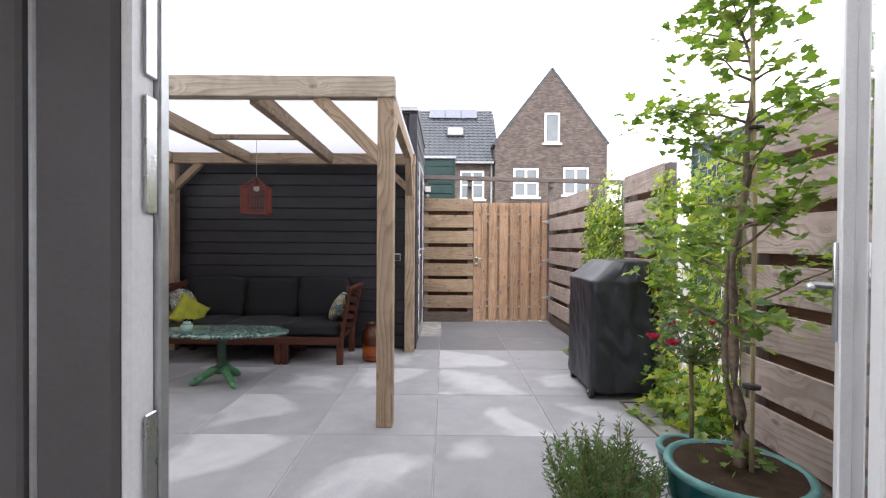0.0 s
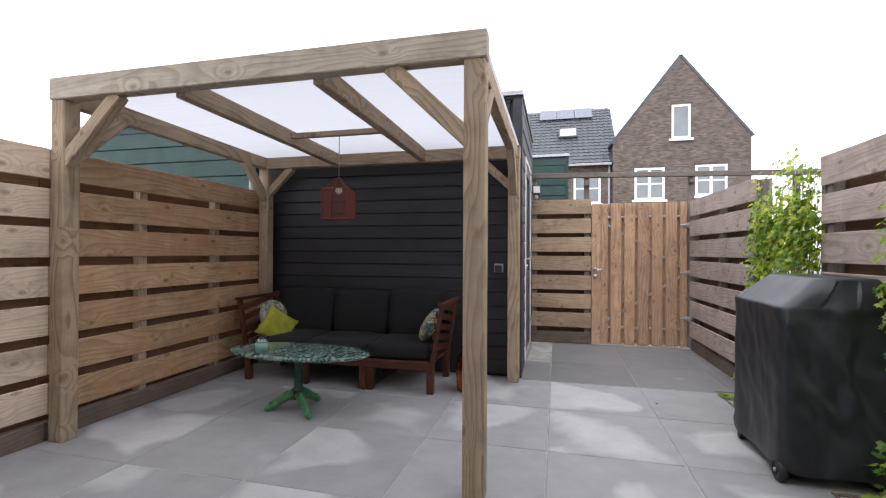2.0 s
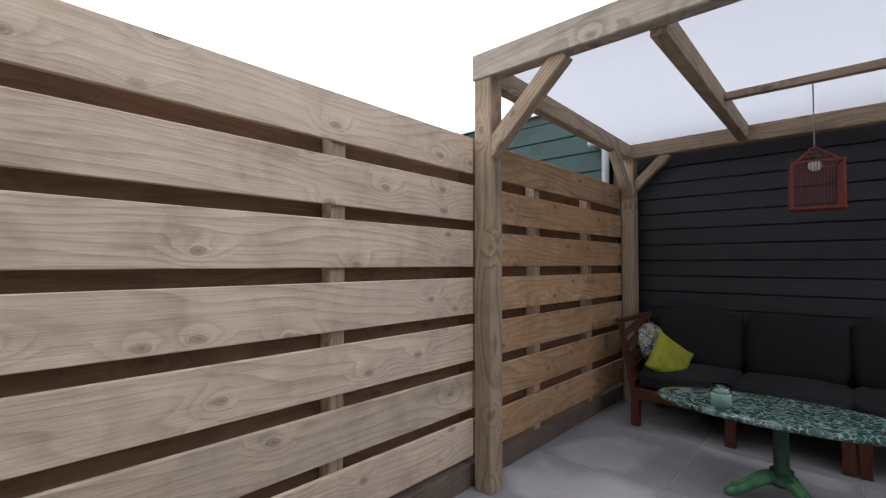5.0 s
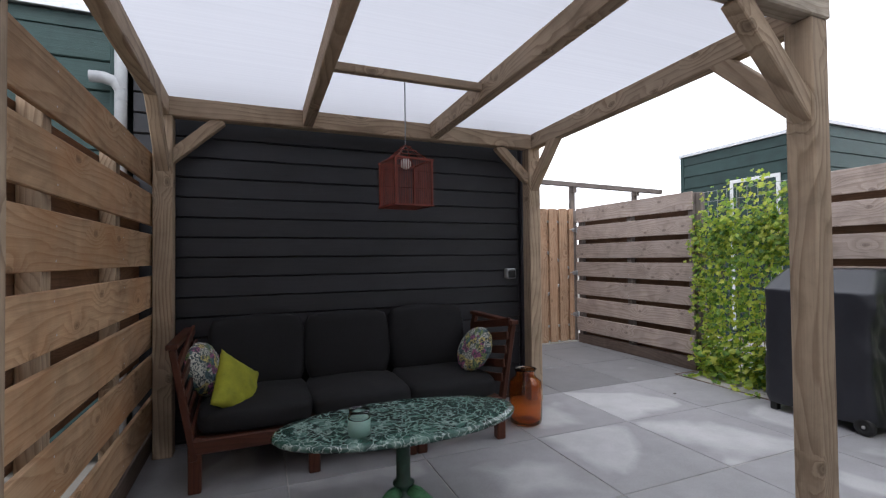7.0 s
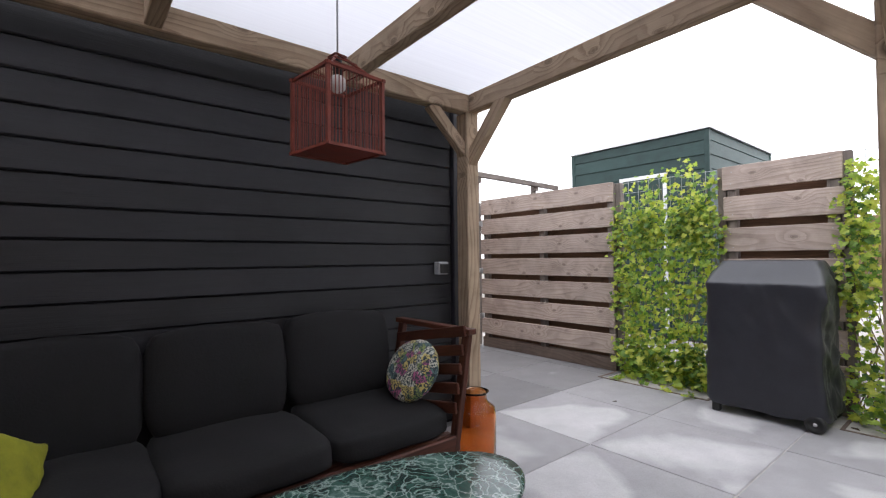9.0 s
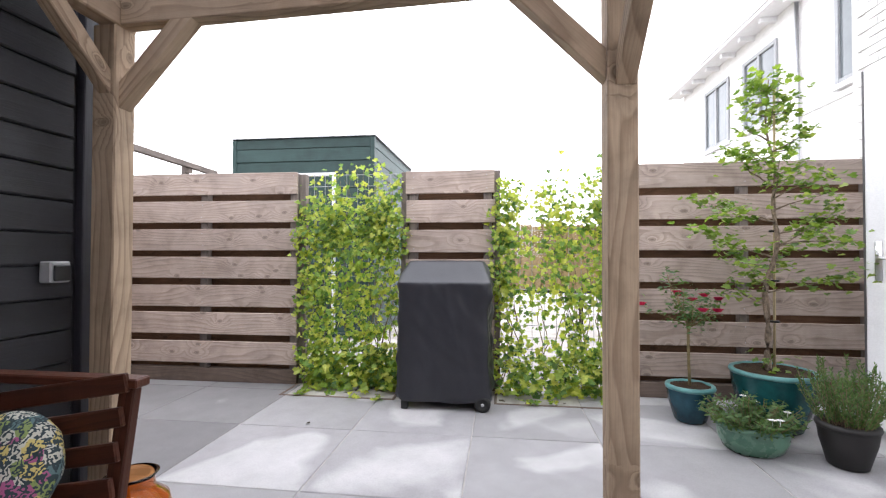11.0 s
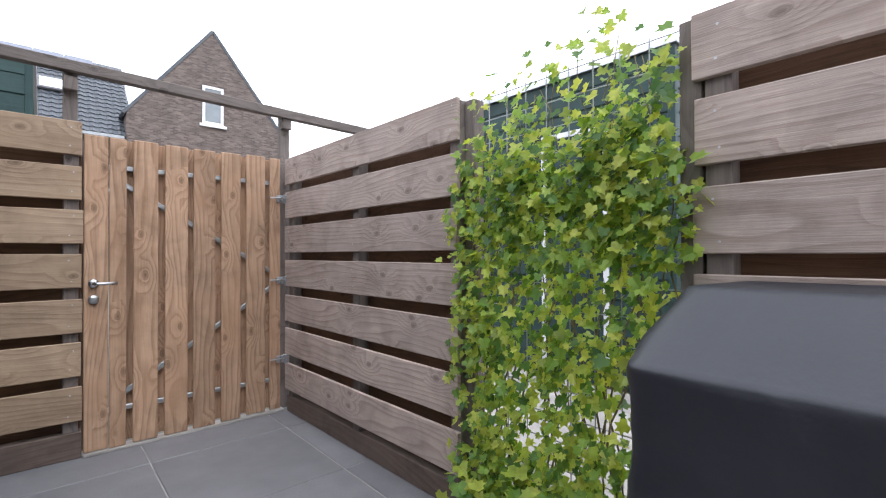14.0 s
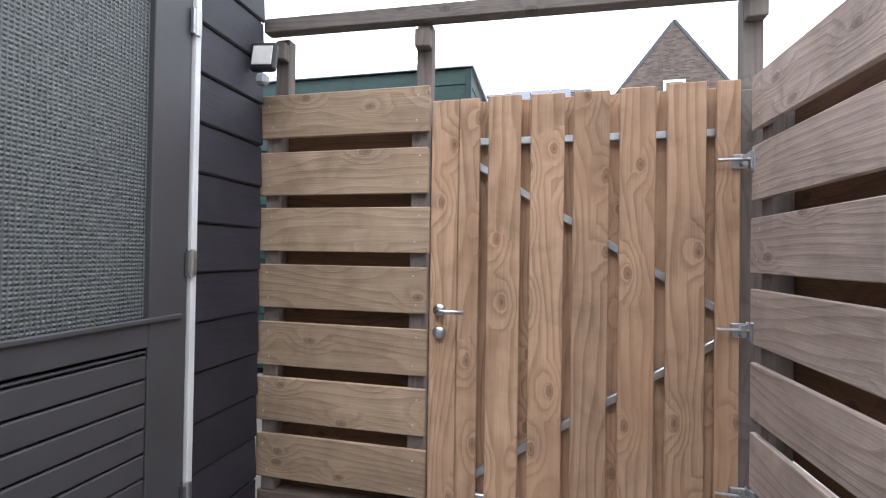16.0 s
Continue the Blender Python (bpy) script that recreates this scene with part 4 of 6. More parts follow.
    for k in range(13):
        x = 2.8 + 0.95 * k
        bl("eave_block", (x, fy + 0.001, 6.66), (x + 0.12, fy + 0.36, 6.779), M_WHITE)
    wz0, wz1 = 4.42, 6.25
    for x0, x1 in ((6.6, 7.55), (9.42, 10.93), (11.7, 13.2), (3.4, 4.6)):
        bl("window_glass", (x0 + 0.05, fy + 0.007, wz0 + 0.04), (x1 - 0.05, fy + 0.016, wz1 - 0.05), M_WINDOW, 0)
        n = 3
        for i in range(n):
            xx = x0 + (x1 - x0 - 0.09) * i / (n - 1)
            bl("window_frame", (xx, fy + 0.0165, wz0), (xx + 0.09, fy + 0.06, wz1), M_PLASTICGREY)
        for zz in (wz0, wz1 - 0.09):
            bl("window_frame", (x0 + 0.0905, fy + 0.0165, zz), (x1 - 0.0905, fy + 0.055, zz + 0.09), M_PLASTICGREY)
        bl("window_sill", (x0 - 0.05, fy + 0.007, wz0 - 0.1), (x1 + 0.05, fy + 0.1, wz0 - 0.005), M_WHITE)
    for x, y, zt in ((8.65, fy + 0.07, 6.8), (1.56, WALL_Y + 0.065, 5.9)):
        put("downpipe", to_mesh(pipe_bm(zt), "downpipe", M_ZINC, True), Matrix.Translation(Vector((x, y, 0)) - o), e)
    tagged(e, "white-painted brick house with a set-back upper facade", "house")
    # active leaf, open outwards
    d = empty("glass_door", (0.755, WALL_Y + 0.01, 0.06))
    ang = math.degrees(math.atan2(1.84 - 1.26, 1.135 - 0.70))
    d.rotation_euler = (0, 0, radians(ang))
    w, h, t = 0.73, 2.25, 0.06
    st = 0.115
    b2 = lambda nm, a, b, mt, bv=0.004: block(nm, a, b, mt, bv, d)
    for x in (0.0, w - st):
        b2("stile", (x, 0, 0), (x + st, t, h), M_WHITE)
    b2("rail", (st + 0.0005, 0, 0), (w - st - 0.0005, t, 0.22), M_WHITE)
    b2("rail", (st + 0.0005, 0, h - st), (w - st - 0.0005, t, h), M_WHITE)
    b2("edge_strip", (w + 0.0005, 0.005, 0), (w + 0.012, t - 0.01, h), M_DARKDOOR)
    gl = b2("pane", (st + 0.001, 0.025, 0.221), (w - st - 0.001, 0.035, h - st - 0.001), M_CLEAR, 0)
    gl.visible_shadow = False
    for s, y in ((-1, 0.0), (1, t)):
        bm = bmesh.new()
        box_into(bm, (w - 0.075, min(y, y + s * 0.01), 0.92), (w - 0.04, max(y, y + s * 0.01), 1.17), 0.003)
        tube_into(bm, [(w - 0.058, y, 1.06), (w - 0.058, y + s * 0.05, 1.06), (w - 0.075, y + s * 0.056, 1.06), (w - 0.18, y + s * 0.056, 1.06)], 0.009, 10)
        put("handle", to_mesh(bm, "handle", M_STEEL, True), Matrix.Identity(4), d)
    structure(d, "open white-framed glass garden door with steel handle", "door")
    tp = empty("garden_tap", (-2.33, WALL_Y + 0.004, 0.58))
    bm = bmesh.new()
    tube_into(bm, [(0, 0, 0), (0, 0.05, 0), (0, 0.09, 0.005), (0, 0.115, -0.01), (0, 0.12, -0.045)], [0.012, 0.012, 0.014, 0.011, 0.011], 12)
    tube_into(bm, [(0, 0.06, 0), (0, 0.06, 0.045)], [0.011, 0.008], 10)
    tube_into(bm, [(-0.03, 0.06, 0.047), (0.03, 0.06, 0.052)], 0.007, 8)
    put("body", to_mesh(bm, "body", M_BRASS, True), Matrix.Identity(4), tp)
    lathe("wall_plate", [(0.03, 0), (0.028, 0.008), (0.014, 0.014)], M_STEEL, tp, 20, m=pose(0, 0, 0, -90, 0, 0))
    tagged(tp, "tarnished brass garden tap on the white wall", "tap")


def pipe_bm(zt):
    bm = bmesh.new()
    tube_into(bm, [(0, 0, 0), (0, 0, zt)], 0.04, 14)
    for z in (0.9, 1.9, 3.2, 4.6):
        tube_into(bm, [(0, 0, z), (0, 0, z + 0.03)], 0.05, 14)
        box_into(bm, (-0.01, -0.06, z), (0.01, -0.03, z + 0.03))
    return bm


house()


# ---- the brown brick houses in the distance ----
def far_houses():
    e = empty("brick_house", (0, 26.8, 0))
    o = Vector((0, 26.8, 0))
    g = poly_prism("gable_wall", [(2.97, 0), (9.4, 0), (9.4, 7.1), (6.2, 11.25), (2.97, 7.05)], 0, 7.0, M_DARKBRICK, e)
    # roof over the gable part
    for (xa, za), (xb, zb) in (((9.5, 7.02), (6.2, 11.33)), ((2.85, 6.95), (6.2, 11.33))):
        strut("roof", (xa, 3.5, za), (xb, 3.5, zb), 7.06, 0.12, M_ROOFTILE, e)
    block("wall", (-9.0, 0.4, 0), (2.969, 7, 5.95), M_DARKBRICK, 0, e)
    ridge_y, ridge_z = 4.6, 10.2
    strut("roof", (-3.0, 0.1, 5.95), (-3.0, ridge_y, ridge_z), 12.2, 0.12, M_ROOFTILE, e)
    strut("roof", (-3.0, 9.0, 5.95), (-3.0, ridge_y, ridge_z), 12.2, 0.12, M_ROOFTILE, e)
    # rows of roof tiles
    d = Vector((0, ridge_y - 0.1, ridge_z - 5.95))
    ln = d.length
    d.normalize()
    nrm = Vector((0, -d.z, d.y))
    bm = bmesh.new()
    k = 0.0
    while k < ln - 0.1:
        x = -9.0
        while x < 3.05:
            p = Vector((x, 0.1, 5.95)) + d * k + nrm * 0.075
            m = Matrix((Vector((1, 0, 0)), d, nrm)).transposed().to_4x4()
            m.translation = p
            vs = [bm.verts.new(m @ Vector(c)) for c in ((0, 0, 0.035), (0.09, 0, 0.07), (0.18, 0, 0.035), (0.28, 0, 0.02), (0, 0.34, 0.0), (0.09, 0.34, 0.03), (0.18, 0.34, 0.0), (0.28, 0.34, -0.01), (0, 0, 0), (0.28, 0, 0))]
            for q in ((0, 1, 5, 4), (1, 2, 6, 5), (2, 3, 7, 6), (8, 9, 3, 2, 1, 0)):
                bm.faces.new([vs[i] for i in q])
            x += 0.3
        k += 0.34
    tagged(put("roof_tiles", to_mesh(bm, "roof_tiles", M_ROOFTILE), Matrix.Identity(4), e), kind="stuff")
    block("gutter", (-9.0, -0.05, 5.86), (2.9, 0.08, 5.98), M_PLASTICGREY, 0.01, e)
    tube("downpipe", [(2.8, 0.3, 0), (2.8, 0.3, 5.9)], 0.06, M_PLASTICGREY, e)

    def window(x0, x1, z0, z1, y, cols=2, rows=1):
        f = 0.11
        block("window_frame", (x0, y - 0.04, z0), (x0 + f, y + 0.03, z1), M_WHITE, 0.004, e)
        block("window_frame", (x1 - f, y - 0.04, z0), (x1, y + 0.03, z1), M_WHITE, 0.004, e)
        for zz in (z0, z1 - f):
            block("window_frame", (x0 + f, y - 0.038, zz), (x1 - f, y + 0.03, zz + f), M_WHITE, 0.004, e)
        if cols == 2:
            xm = (x0 + x1) / 2
            block("window_frame", (xm - 0.07, y - 0.036, z0 + f), (xm + 0.07, y + 0.03, z1 - f), M_WHITE, 0.004, e)
        if rows == 2:
            block("window_frame", (x0 + f, y - 0.02, (z0 + z1) / 2 - 0.04), (x1 - f, y + 0.03, (z0 + z1) / 2 + 0.04), M_WHITE, 0.004, e)
        block("window_pane", (x0 + f, y - 0.005, z0 + f), (x1 - f, y + 0.02, z1 - f), M_WINDOW, 0, e)
        block("window_sill", (x0 - 0.12, y - 0.12, z0 - 0.12), (x1 + 0.12, y - 0.0, z0 - 0.002), M_WHITE, 0.004, e)
        bm2 = bmesh.new()
        xx = x0 - 0.05
        while xx < x1 + 0.05:
            box_into(bm2, (xx, y - 0.02, z1 + 0.01), (xx + 0.055, y - 0.002, z1 + 0.22))
            xx += 0.072
        tagged(put("lintel", to_mesh(bm2, "lintel", M_DARKBRICK), Matrix.Identity(4), e), kind="stuff")

    window(5.78, 6.66, 7.05, 8.78, 0.0, 1)
    window(4.02, 5.46, 3.95, 5.6, 0.0, 2, 2)
    window(6.88, 8.33, 4.1, 5.66, 0.0, 2, 2)
    window(0.98, 2.38, 3.85, 5.5, 0.4, 2, 2)
    window(-3.9, -2.4, 3.85, 5.5, 0.4, 2, 2)
    # solar panels and a roof light, lying on the roof
    mm = Matrix((Vector((1, 0, 0)), d, nrm)).transposed().to_4x4()
    for i in range(3):
        m = mm.copy()
        m.translation = Vector((-0.95 + 1.05 * i + 0.5, 0.1, 5.95)) + d * (ln - 0.75) + nrm * 0.2
        put("solar_panel", box_mesh("solar_panel", (1.02, 1.2, 0.05), M_SOLAR, 0.01), m, e)
    m = mm.copy()
    m.translation = Vector((0.72, 0.1, 5.95)) + d * (ln * 0.5) + nrm * 0.19
    put("roof_light_frame", box_mesh("roof_light_frame", (1.05, 0.95, 0.1), M_ASH, 0.01), m, e)
    m2 = m.copy()
    m2.translation = m.translation + nrm * 0.055
    put("roof_light", box_mesh("roof_light", (0.85, 0.75, 0.03), M_WHITE, 0.01), m2, e)
    tagged(e, "brown brick house with steep gable and grey tiled roof", "house")


far_houses()


# ---- neighbours' garden seen through the ivy ----
pg = block("gravel_yard", (1.96, -2.25, -0.058), (16, 12, -0.02), M_PALE, 0)
structure(pg, "pale gravel yard beyond the fence", "ground")
rs = empty("reed_screen", (5.2, 1.5, 0))
bm = bmesh.new()
r = random.Random(12)
y = 0.0
while y < 4.1:
    box_into(bm, (r.uniform(0, 0.012), y, 0.62), (0.02 + r.uniform(0, 0.012), y + 0.022, 1.62 + r.uniform(-0.03, 0.03)))
    y += 0.024
tagged(put("reeds", to_mesh(bm, "reeds", M_REED), Matrix.Identity(4), rs), kind="stuff")
block("rail", (-0.03, 0, 0.56), (0.04, 4.1, 0.615), M_DARK, 0.004, rs)
for y in (0.05, 1.4, 2.8, 4.05):
    block("post", (0.045, y - 0.03, -0.02), (0.1, y + 0.03, 1.62), M_DARK, 0.004, rs)
tagged(rs, "tan reed screen on dark posts in the next garden", "screen")


# ---- sofa ----
def soft_box(name, size, material, parent, m, puff=0.03, seed=0):
    """A cushion: a fine-meshed block with full sides, rounded edges and light creases."""
    bm = bmesh.new()
    bmesh.ops.create_cube(bm, size=1.0)
    bmesh.ops.subdivide_edges(bm, edges=bm.edges[:], cuts=9, use_grid_fill=True)
    sx, sy, sz = size
    for v in bm.verts:
        u = v.co * 2
        k = (1 - u.x ** 4) * (1 - u.y ** 4) * (1 - u.z ** 4)
        rr = Vector((u.x * (1 - 0.06 * (u.y ** 6 + u.z ** 6)), u.y * (1 - 0.06 * (u.x ** 6 + u.z ** 6)), u.z * (1 - 0.06 * (u.x ** 6 + u.y ** 6))))
        edge = max(abs(u.x), abs(u.y), abs(u.z))
        p = Vector((rr.x * sx / 2, rr.y * sy / 2, rr.z * sz / 2))
        flat = [(abs(u.x), 0), (abs(u.y), 1), (abs(u.z), 2)]
        _, ax = max(flat)
        others = [abs(u[i]) for i in range(3) if i != ax]
        f = (1 - others[0] ** 2) * (1 - others[1] ** 2)
        p[ax] += math.copysign(puff * f, u[ax])
        p += 0.006 * noise.noise_vector(p * 9 + Vector((seed * 3.1, seed, 0)))
        v.co = p
    return put(name, to_mesh(bm, name, material, True), m, parent)


def pillow(name, w, h, t, material, m, label, round_=False):
    bm = bmesh.new()
    n = 22
    grid = {}
    for s in (-1, 1):
        for i in range(n + 1):
            for j in range(n + 1):
                u, v = 2 * i / n - 1, 2 * j / n - 1
                edge = i in (0, n) or j in (0, n)
                if s == 1 and edge:
                    grid[s, i, j] = grid[-1, i, j]
                    continue
                if round_:
                    x, y = u * math.sqrt(1 - v * v / 2), v * math.sqrt(1 - u * u / 2)
                    k = max(0, 1 - x * x - y * y) ** 0.42
                else:
                    pin = 1 - 0.09 * (1 - abs(v) ** 2) * abs(u) - 0.0
                    x, y = u * (1 - 0.10 * (1 - v * v)), v * (1 - 0.10 * (1 - u * u))
                    k = ((1 - u ** 2) * (1 - v ** 2)) ** 0.45
                z = s * t / 2 * k + 0.008 * noise.noise(Vector((x * 5, y * 5, s * 2.0)))
                grid[s, i, j] = bm.verts.new((x * w / 2, y * h / 2, z))
    for s in (-1, 1):
        for i in range(n):
            for j in range(n):
                bm.faces.new((grid[s, i, j], grid[s, i + 1, j], grid[s, i + 1, j + 1], grid[s, i, j + 1]))
    ob = put(name, to_mesh(bm, name, material, True), m)
    tagged(ob, label, "pillow")
    return ob


def sofa():
    x0, x1, y0, y1 = -2.76, -0.90, 5.17, 5.84
    e = empty("garden_sofa", (x0, y0, 0))
    o = Vector((x0, y0, 0))
    bl = lambda nm, a, b, mt=M_SOFAWOOD, bv=0.006: block(nm, Vector(a) - o, Vector(b) - o, mt, bv, e)
    seat = 0.27
    for x in (x0, x0 + 0.60, -1.585, -1.515, x1 - 0.062):
        for y in (y0, y1 - 0.10):
            bl("leg", (x, y, 0), (x + 0.062, y + 0.055, seat - 0.001))
    bl("front_rail", (x0, y0 - 0.004, seat - 0.07), (x1, y0 + 0.03, seat + 0.005))
    bl("back_rail", (x0, y1 - 0.05, seat - 0.07), (x1, y1 - 0.02, seat + 0.005))
    for k in range(9):
        y = y0 + 0.04 + k * 0.066
        bl("seat_slat", (x0 + 0.01, y, seat - 0.02), (x1 - 0.01, y + 0.045, seat + 0.002))
    for s, xa in ((-1, x0 + 0.03), (1, x1 - 0.03)):
        lean = 0.10 * s
        for y in (y0 + 0.02, y1 - 0.08):
            strut("arm_post", Vector((xa, y, seat - 0.1)) - o, Vector((xa + lean, y, 0.75)) - o, 0.05, 0.032, M_SOFAWOOD, e)
        for k in range(5):
            f = (k + 0.9) / 5.2
            z = seat + f * (0.745 - seat)
            xx = xa + lean * (z - seat + 0.1) / (0.75 - seat + 0.1) - 0.022 * s
            b = box_mesh("arm_slat", (y1 - y0 - 0.06, 0.018, 0.055), M_SOFAWOOD, 0.004)
            put("arm_slat", b, Matrix.Translation(Vector((xx, (y0 + y1 - 0.06) / 2, z)) - o) @ pose(0, 0, 0, 0, 10 * s, 90), e)
        strut("arm_top", Vector((xa + lean, y0 - 0.02, 0.765)) - o, Vector((xa + lean, y1 - 0.04, 0.765)) - o, 0.055, 0.028, M_SOFAWOOD, e)
    w = (x1 - x0 - 0.07) / 3
    for k in range(3):
        cx = x0 + 0.035 + (k + 0.5) * w
        soft_box("seat_cushion", (w - 0.006, 0.60, 0.125), M_CLOTH, e, Matrix.Translation(Vector((cx, y0 + 0.315, seat + 0.073)) - o), 0.018, k)
        soft_box("back_cushion", (w - 0.03, 0.14, 0.44), M_CLOTH, e, Matrix.Translation(Vector((cx, y1 - 0.055, 0.60 + 0.012 * (k == 2))) - o) @ pose(0, 0, 0, -9, 0, 1.5 - k), 0.02, k + 5)
    tagged(e, "dark brown wooden three-seat garden sofa with black cushions", "sofa")
    pillow("round_pillow", 0.33, 0.33, 0.13, M_PRINT, look((-1.0, 5.43, 0.555), (-1.9, 5.31, 1.05)), "round pillow with colourful tropical leaf print", True)
    pillow("round_pillow", 0.33, 0.33, 0.13, M_PRINT, look((-2.72, 5.56, 0.555), (-1.6, 5.2, 0.9)), "round pillow with colourful leaf print behind another", True)
    pillow("square_pillow", 0.33, 0.33, 0.12, M_LIME, look((-2.54, 5.37, 0.48), (-1.5, 4.7, 0.9)) @ pose(0, 0, 0, 0, 0, 38), "lime green velvet square pillow leaning on the sofa")


sofa()


# ---- marble table ----
def table():
    c = Vector((-1.80, 4.55, 0))
    e = empty("marble_table", c)
    lathe("table_top", [(0.9, 0.435), (0.985, 0.438), (1.0, 0.447), (1.0, 0.455), (0.985, 0.463), (0.9, 0.465)], M_MARBLE, e, 64, 0.575, 0.27)
    lathe("column", [(0.05, 0.095), (0.062, 0.105), (0.062, 0.12), (0.04, 0.135), (0.036, 0.15), (0.05, 0.162), (0.05, 0.17), (0.033, 0.18), (0.033, 0.36), (0.045, 0.385), (0.10, 0.42), (0.12, 0.434)], M_CASTDARK, e, 24)
    for a in (200, 320, 80):
        dx, dy = math.cos(radians(a)), math.sin(radians(a))
        bm = bmesh.new()
        prof = [(0.03, 0.125, 0.036), (0.08, 0.115, 0.033), (0.13, 0.08, 0.027), (0.18, 0.045, 0.023), (0.215, 0.03, 0.026), (0.235, 0.022, 0.022), (0.25, 0.018, 0.012)]
        tube_into(bm, [(dx * p, dy * p, q) for p, q, _ in prof], [w for _, _, w in prof], 12)
        tube_into(bm, [(dx * p, dy * p, q + 0.028) for p, q, _ in prof[:5]], [0.014] * 5, 8)
        put("foot", to_mesh(bm, "foot", M_CASTGREEN, True), Matrix.Identity(4), e)
    tagged(e, "oval green marble table on a green cast-iron foot", "table")
    j = empty("candle_jar", (-2.03, 4.42, 0.4655))
    lathe("jar", [(0.042, 0.0), (0.047, 0.006), (0.047, 0.08), (0.043, 0.086), (0.043, 0.108), (0.0405, 0.108), (0.0405, 0.086), (0.044, 0.078), (0.044, 0.07)], M_CLEAR, j, 28)
    lathe("wax", [(0.0435, 0.004), (0.0435, 0.068), (0.01, 0.068)], M_MINT, j, 28)
    tagged(j, "mint green candle in a glass jar on the table", "candle")


table()

# ---- amber glass vase ----
vz = lathe("amber_vase", [(0.09, 0.0), (0.112, 0.012), (0.118, 0.05), (0.12, 0.27), (0.112, 0.305), (0.075, 0.335), (0.07, 0.35), (0.07, 0.375), (0.082, 0.39), (0.076, 0.392), (0.064, 0.375), (0.064, 0.348), (0.07, 0.33), (0.105, 0.30), (0.113, 0.27), (0.111, 0.05), (0.1, 0.016)], M_AMBER, None, 40, m=pose(-0.62, 5.37, 0.0005))
tagged(vz, "large amber glass jar standing beside the sofa", "vase")


# ---- red lantern ----
def lantern():
    c = Vector((-1.66, 4.92, 1.485))
    e = empty("cage_lantern", c)
    e.rotation_euler = (0, 0, radians(8))
    w, h = 0.108, 0.25
    for x in (-w, w):
        for y in (-w, w):
            block("corner_post", (x - 0.006, y - 0.006, 0), (x + 0.006, y + 0.006, h), M_RED, 0.001, e)
    bm = bmesh.new()
    for z in (0.0, h):
        for s in (-w, w):
            box_into(bm, (-w - 0.01, s - 0.006, z), (w + 0.01, s + 0.006, z + 0.01))
            box_into(bm, (s - 0.0055, -w - 0.01, z + 0.0005), (s + 0.0055, w + 0.01, z + 0.0095))
    put("frame", to_mesh(bm, "frame", M_RED), Matrix.Identity(4), e)
    bm = bmesh.new()
    for k in range(1, 16):
        u = -w + 2 * w * k / 16
        for s in (-w, w):
            box_into(bm, (u - 0.0013, s - 0.0013, 0.01), (u + 0.0013, s + 0.0013, h))
            box_into(bm, (s - 0.0013, u - 0.0013, 0.01), (s + 0.0013, u + 0.0013, h))
    tagged(put("bars", to_mesh(bm, "bars", M_RED), Matrix.Identity(4), e), kind="stuff")
    # the roof: an open pyramid of bars
    apex = (0, 0, h + 0.1)
    bm = bmesh.new()
    for x in (-0.09, 0.09):
        for y in (-0.09, 0.09):
            tube_into(bm, [(x, y, h + 0.01), apex], 0.005, 6)
    for f in (0.25, 0.5, 0.75):
        q = 0.09 * (1 - f)
        z = h + 0.01 + f * 0.105
        for a, b in (((-q, -q), (q, -q)), ((q, -q), (q, q)), ((q, q), (-q, q)), ((-q, q), (-q, -q))):
            tube_into(bm, [(*a, z), (*b, z)], 0.003, 5)
    put("roof", to_mesh(bm, "roof", M_RED), Matrix.Identity(4), e)
    put("floor_plate", box_mesh("floor_plate", (2 * w, 2 * w, 0.004), M_RED, 0), pose(0, 0, 0.006), e)
    tube("wire", [(0, 0, h + 0.095), (0, 0, 0.72)], 0.0035, M_PLASTICGREY, e, 6)
    bm = bmesh.new()
    bmesh.ops.create_uvsphere(bm, u_segments=16, v_segments=10, radius=0.032)
    put("bulb", to_mesh(bm, "bulb", M_BULB, True), pose(0, 0, h - 0.005), e)
    lathe("socket", [(0.014, h + 0.02), (0.016, h + 0.08), (0.008, h + 0.09)], M_DARK, e, 12)
    tagged(e, "red cane birdcage lantern hanging from the pergola", "lantern")


lantern()


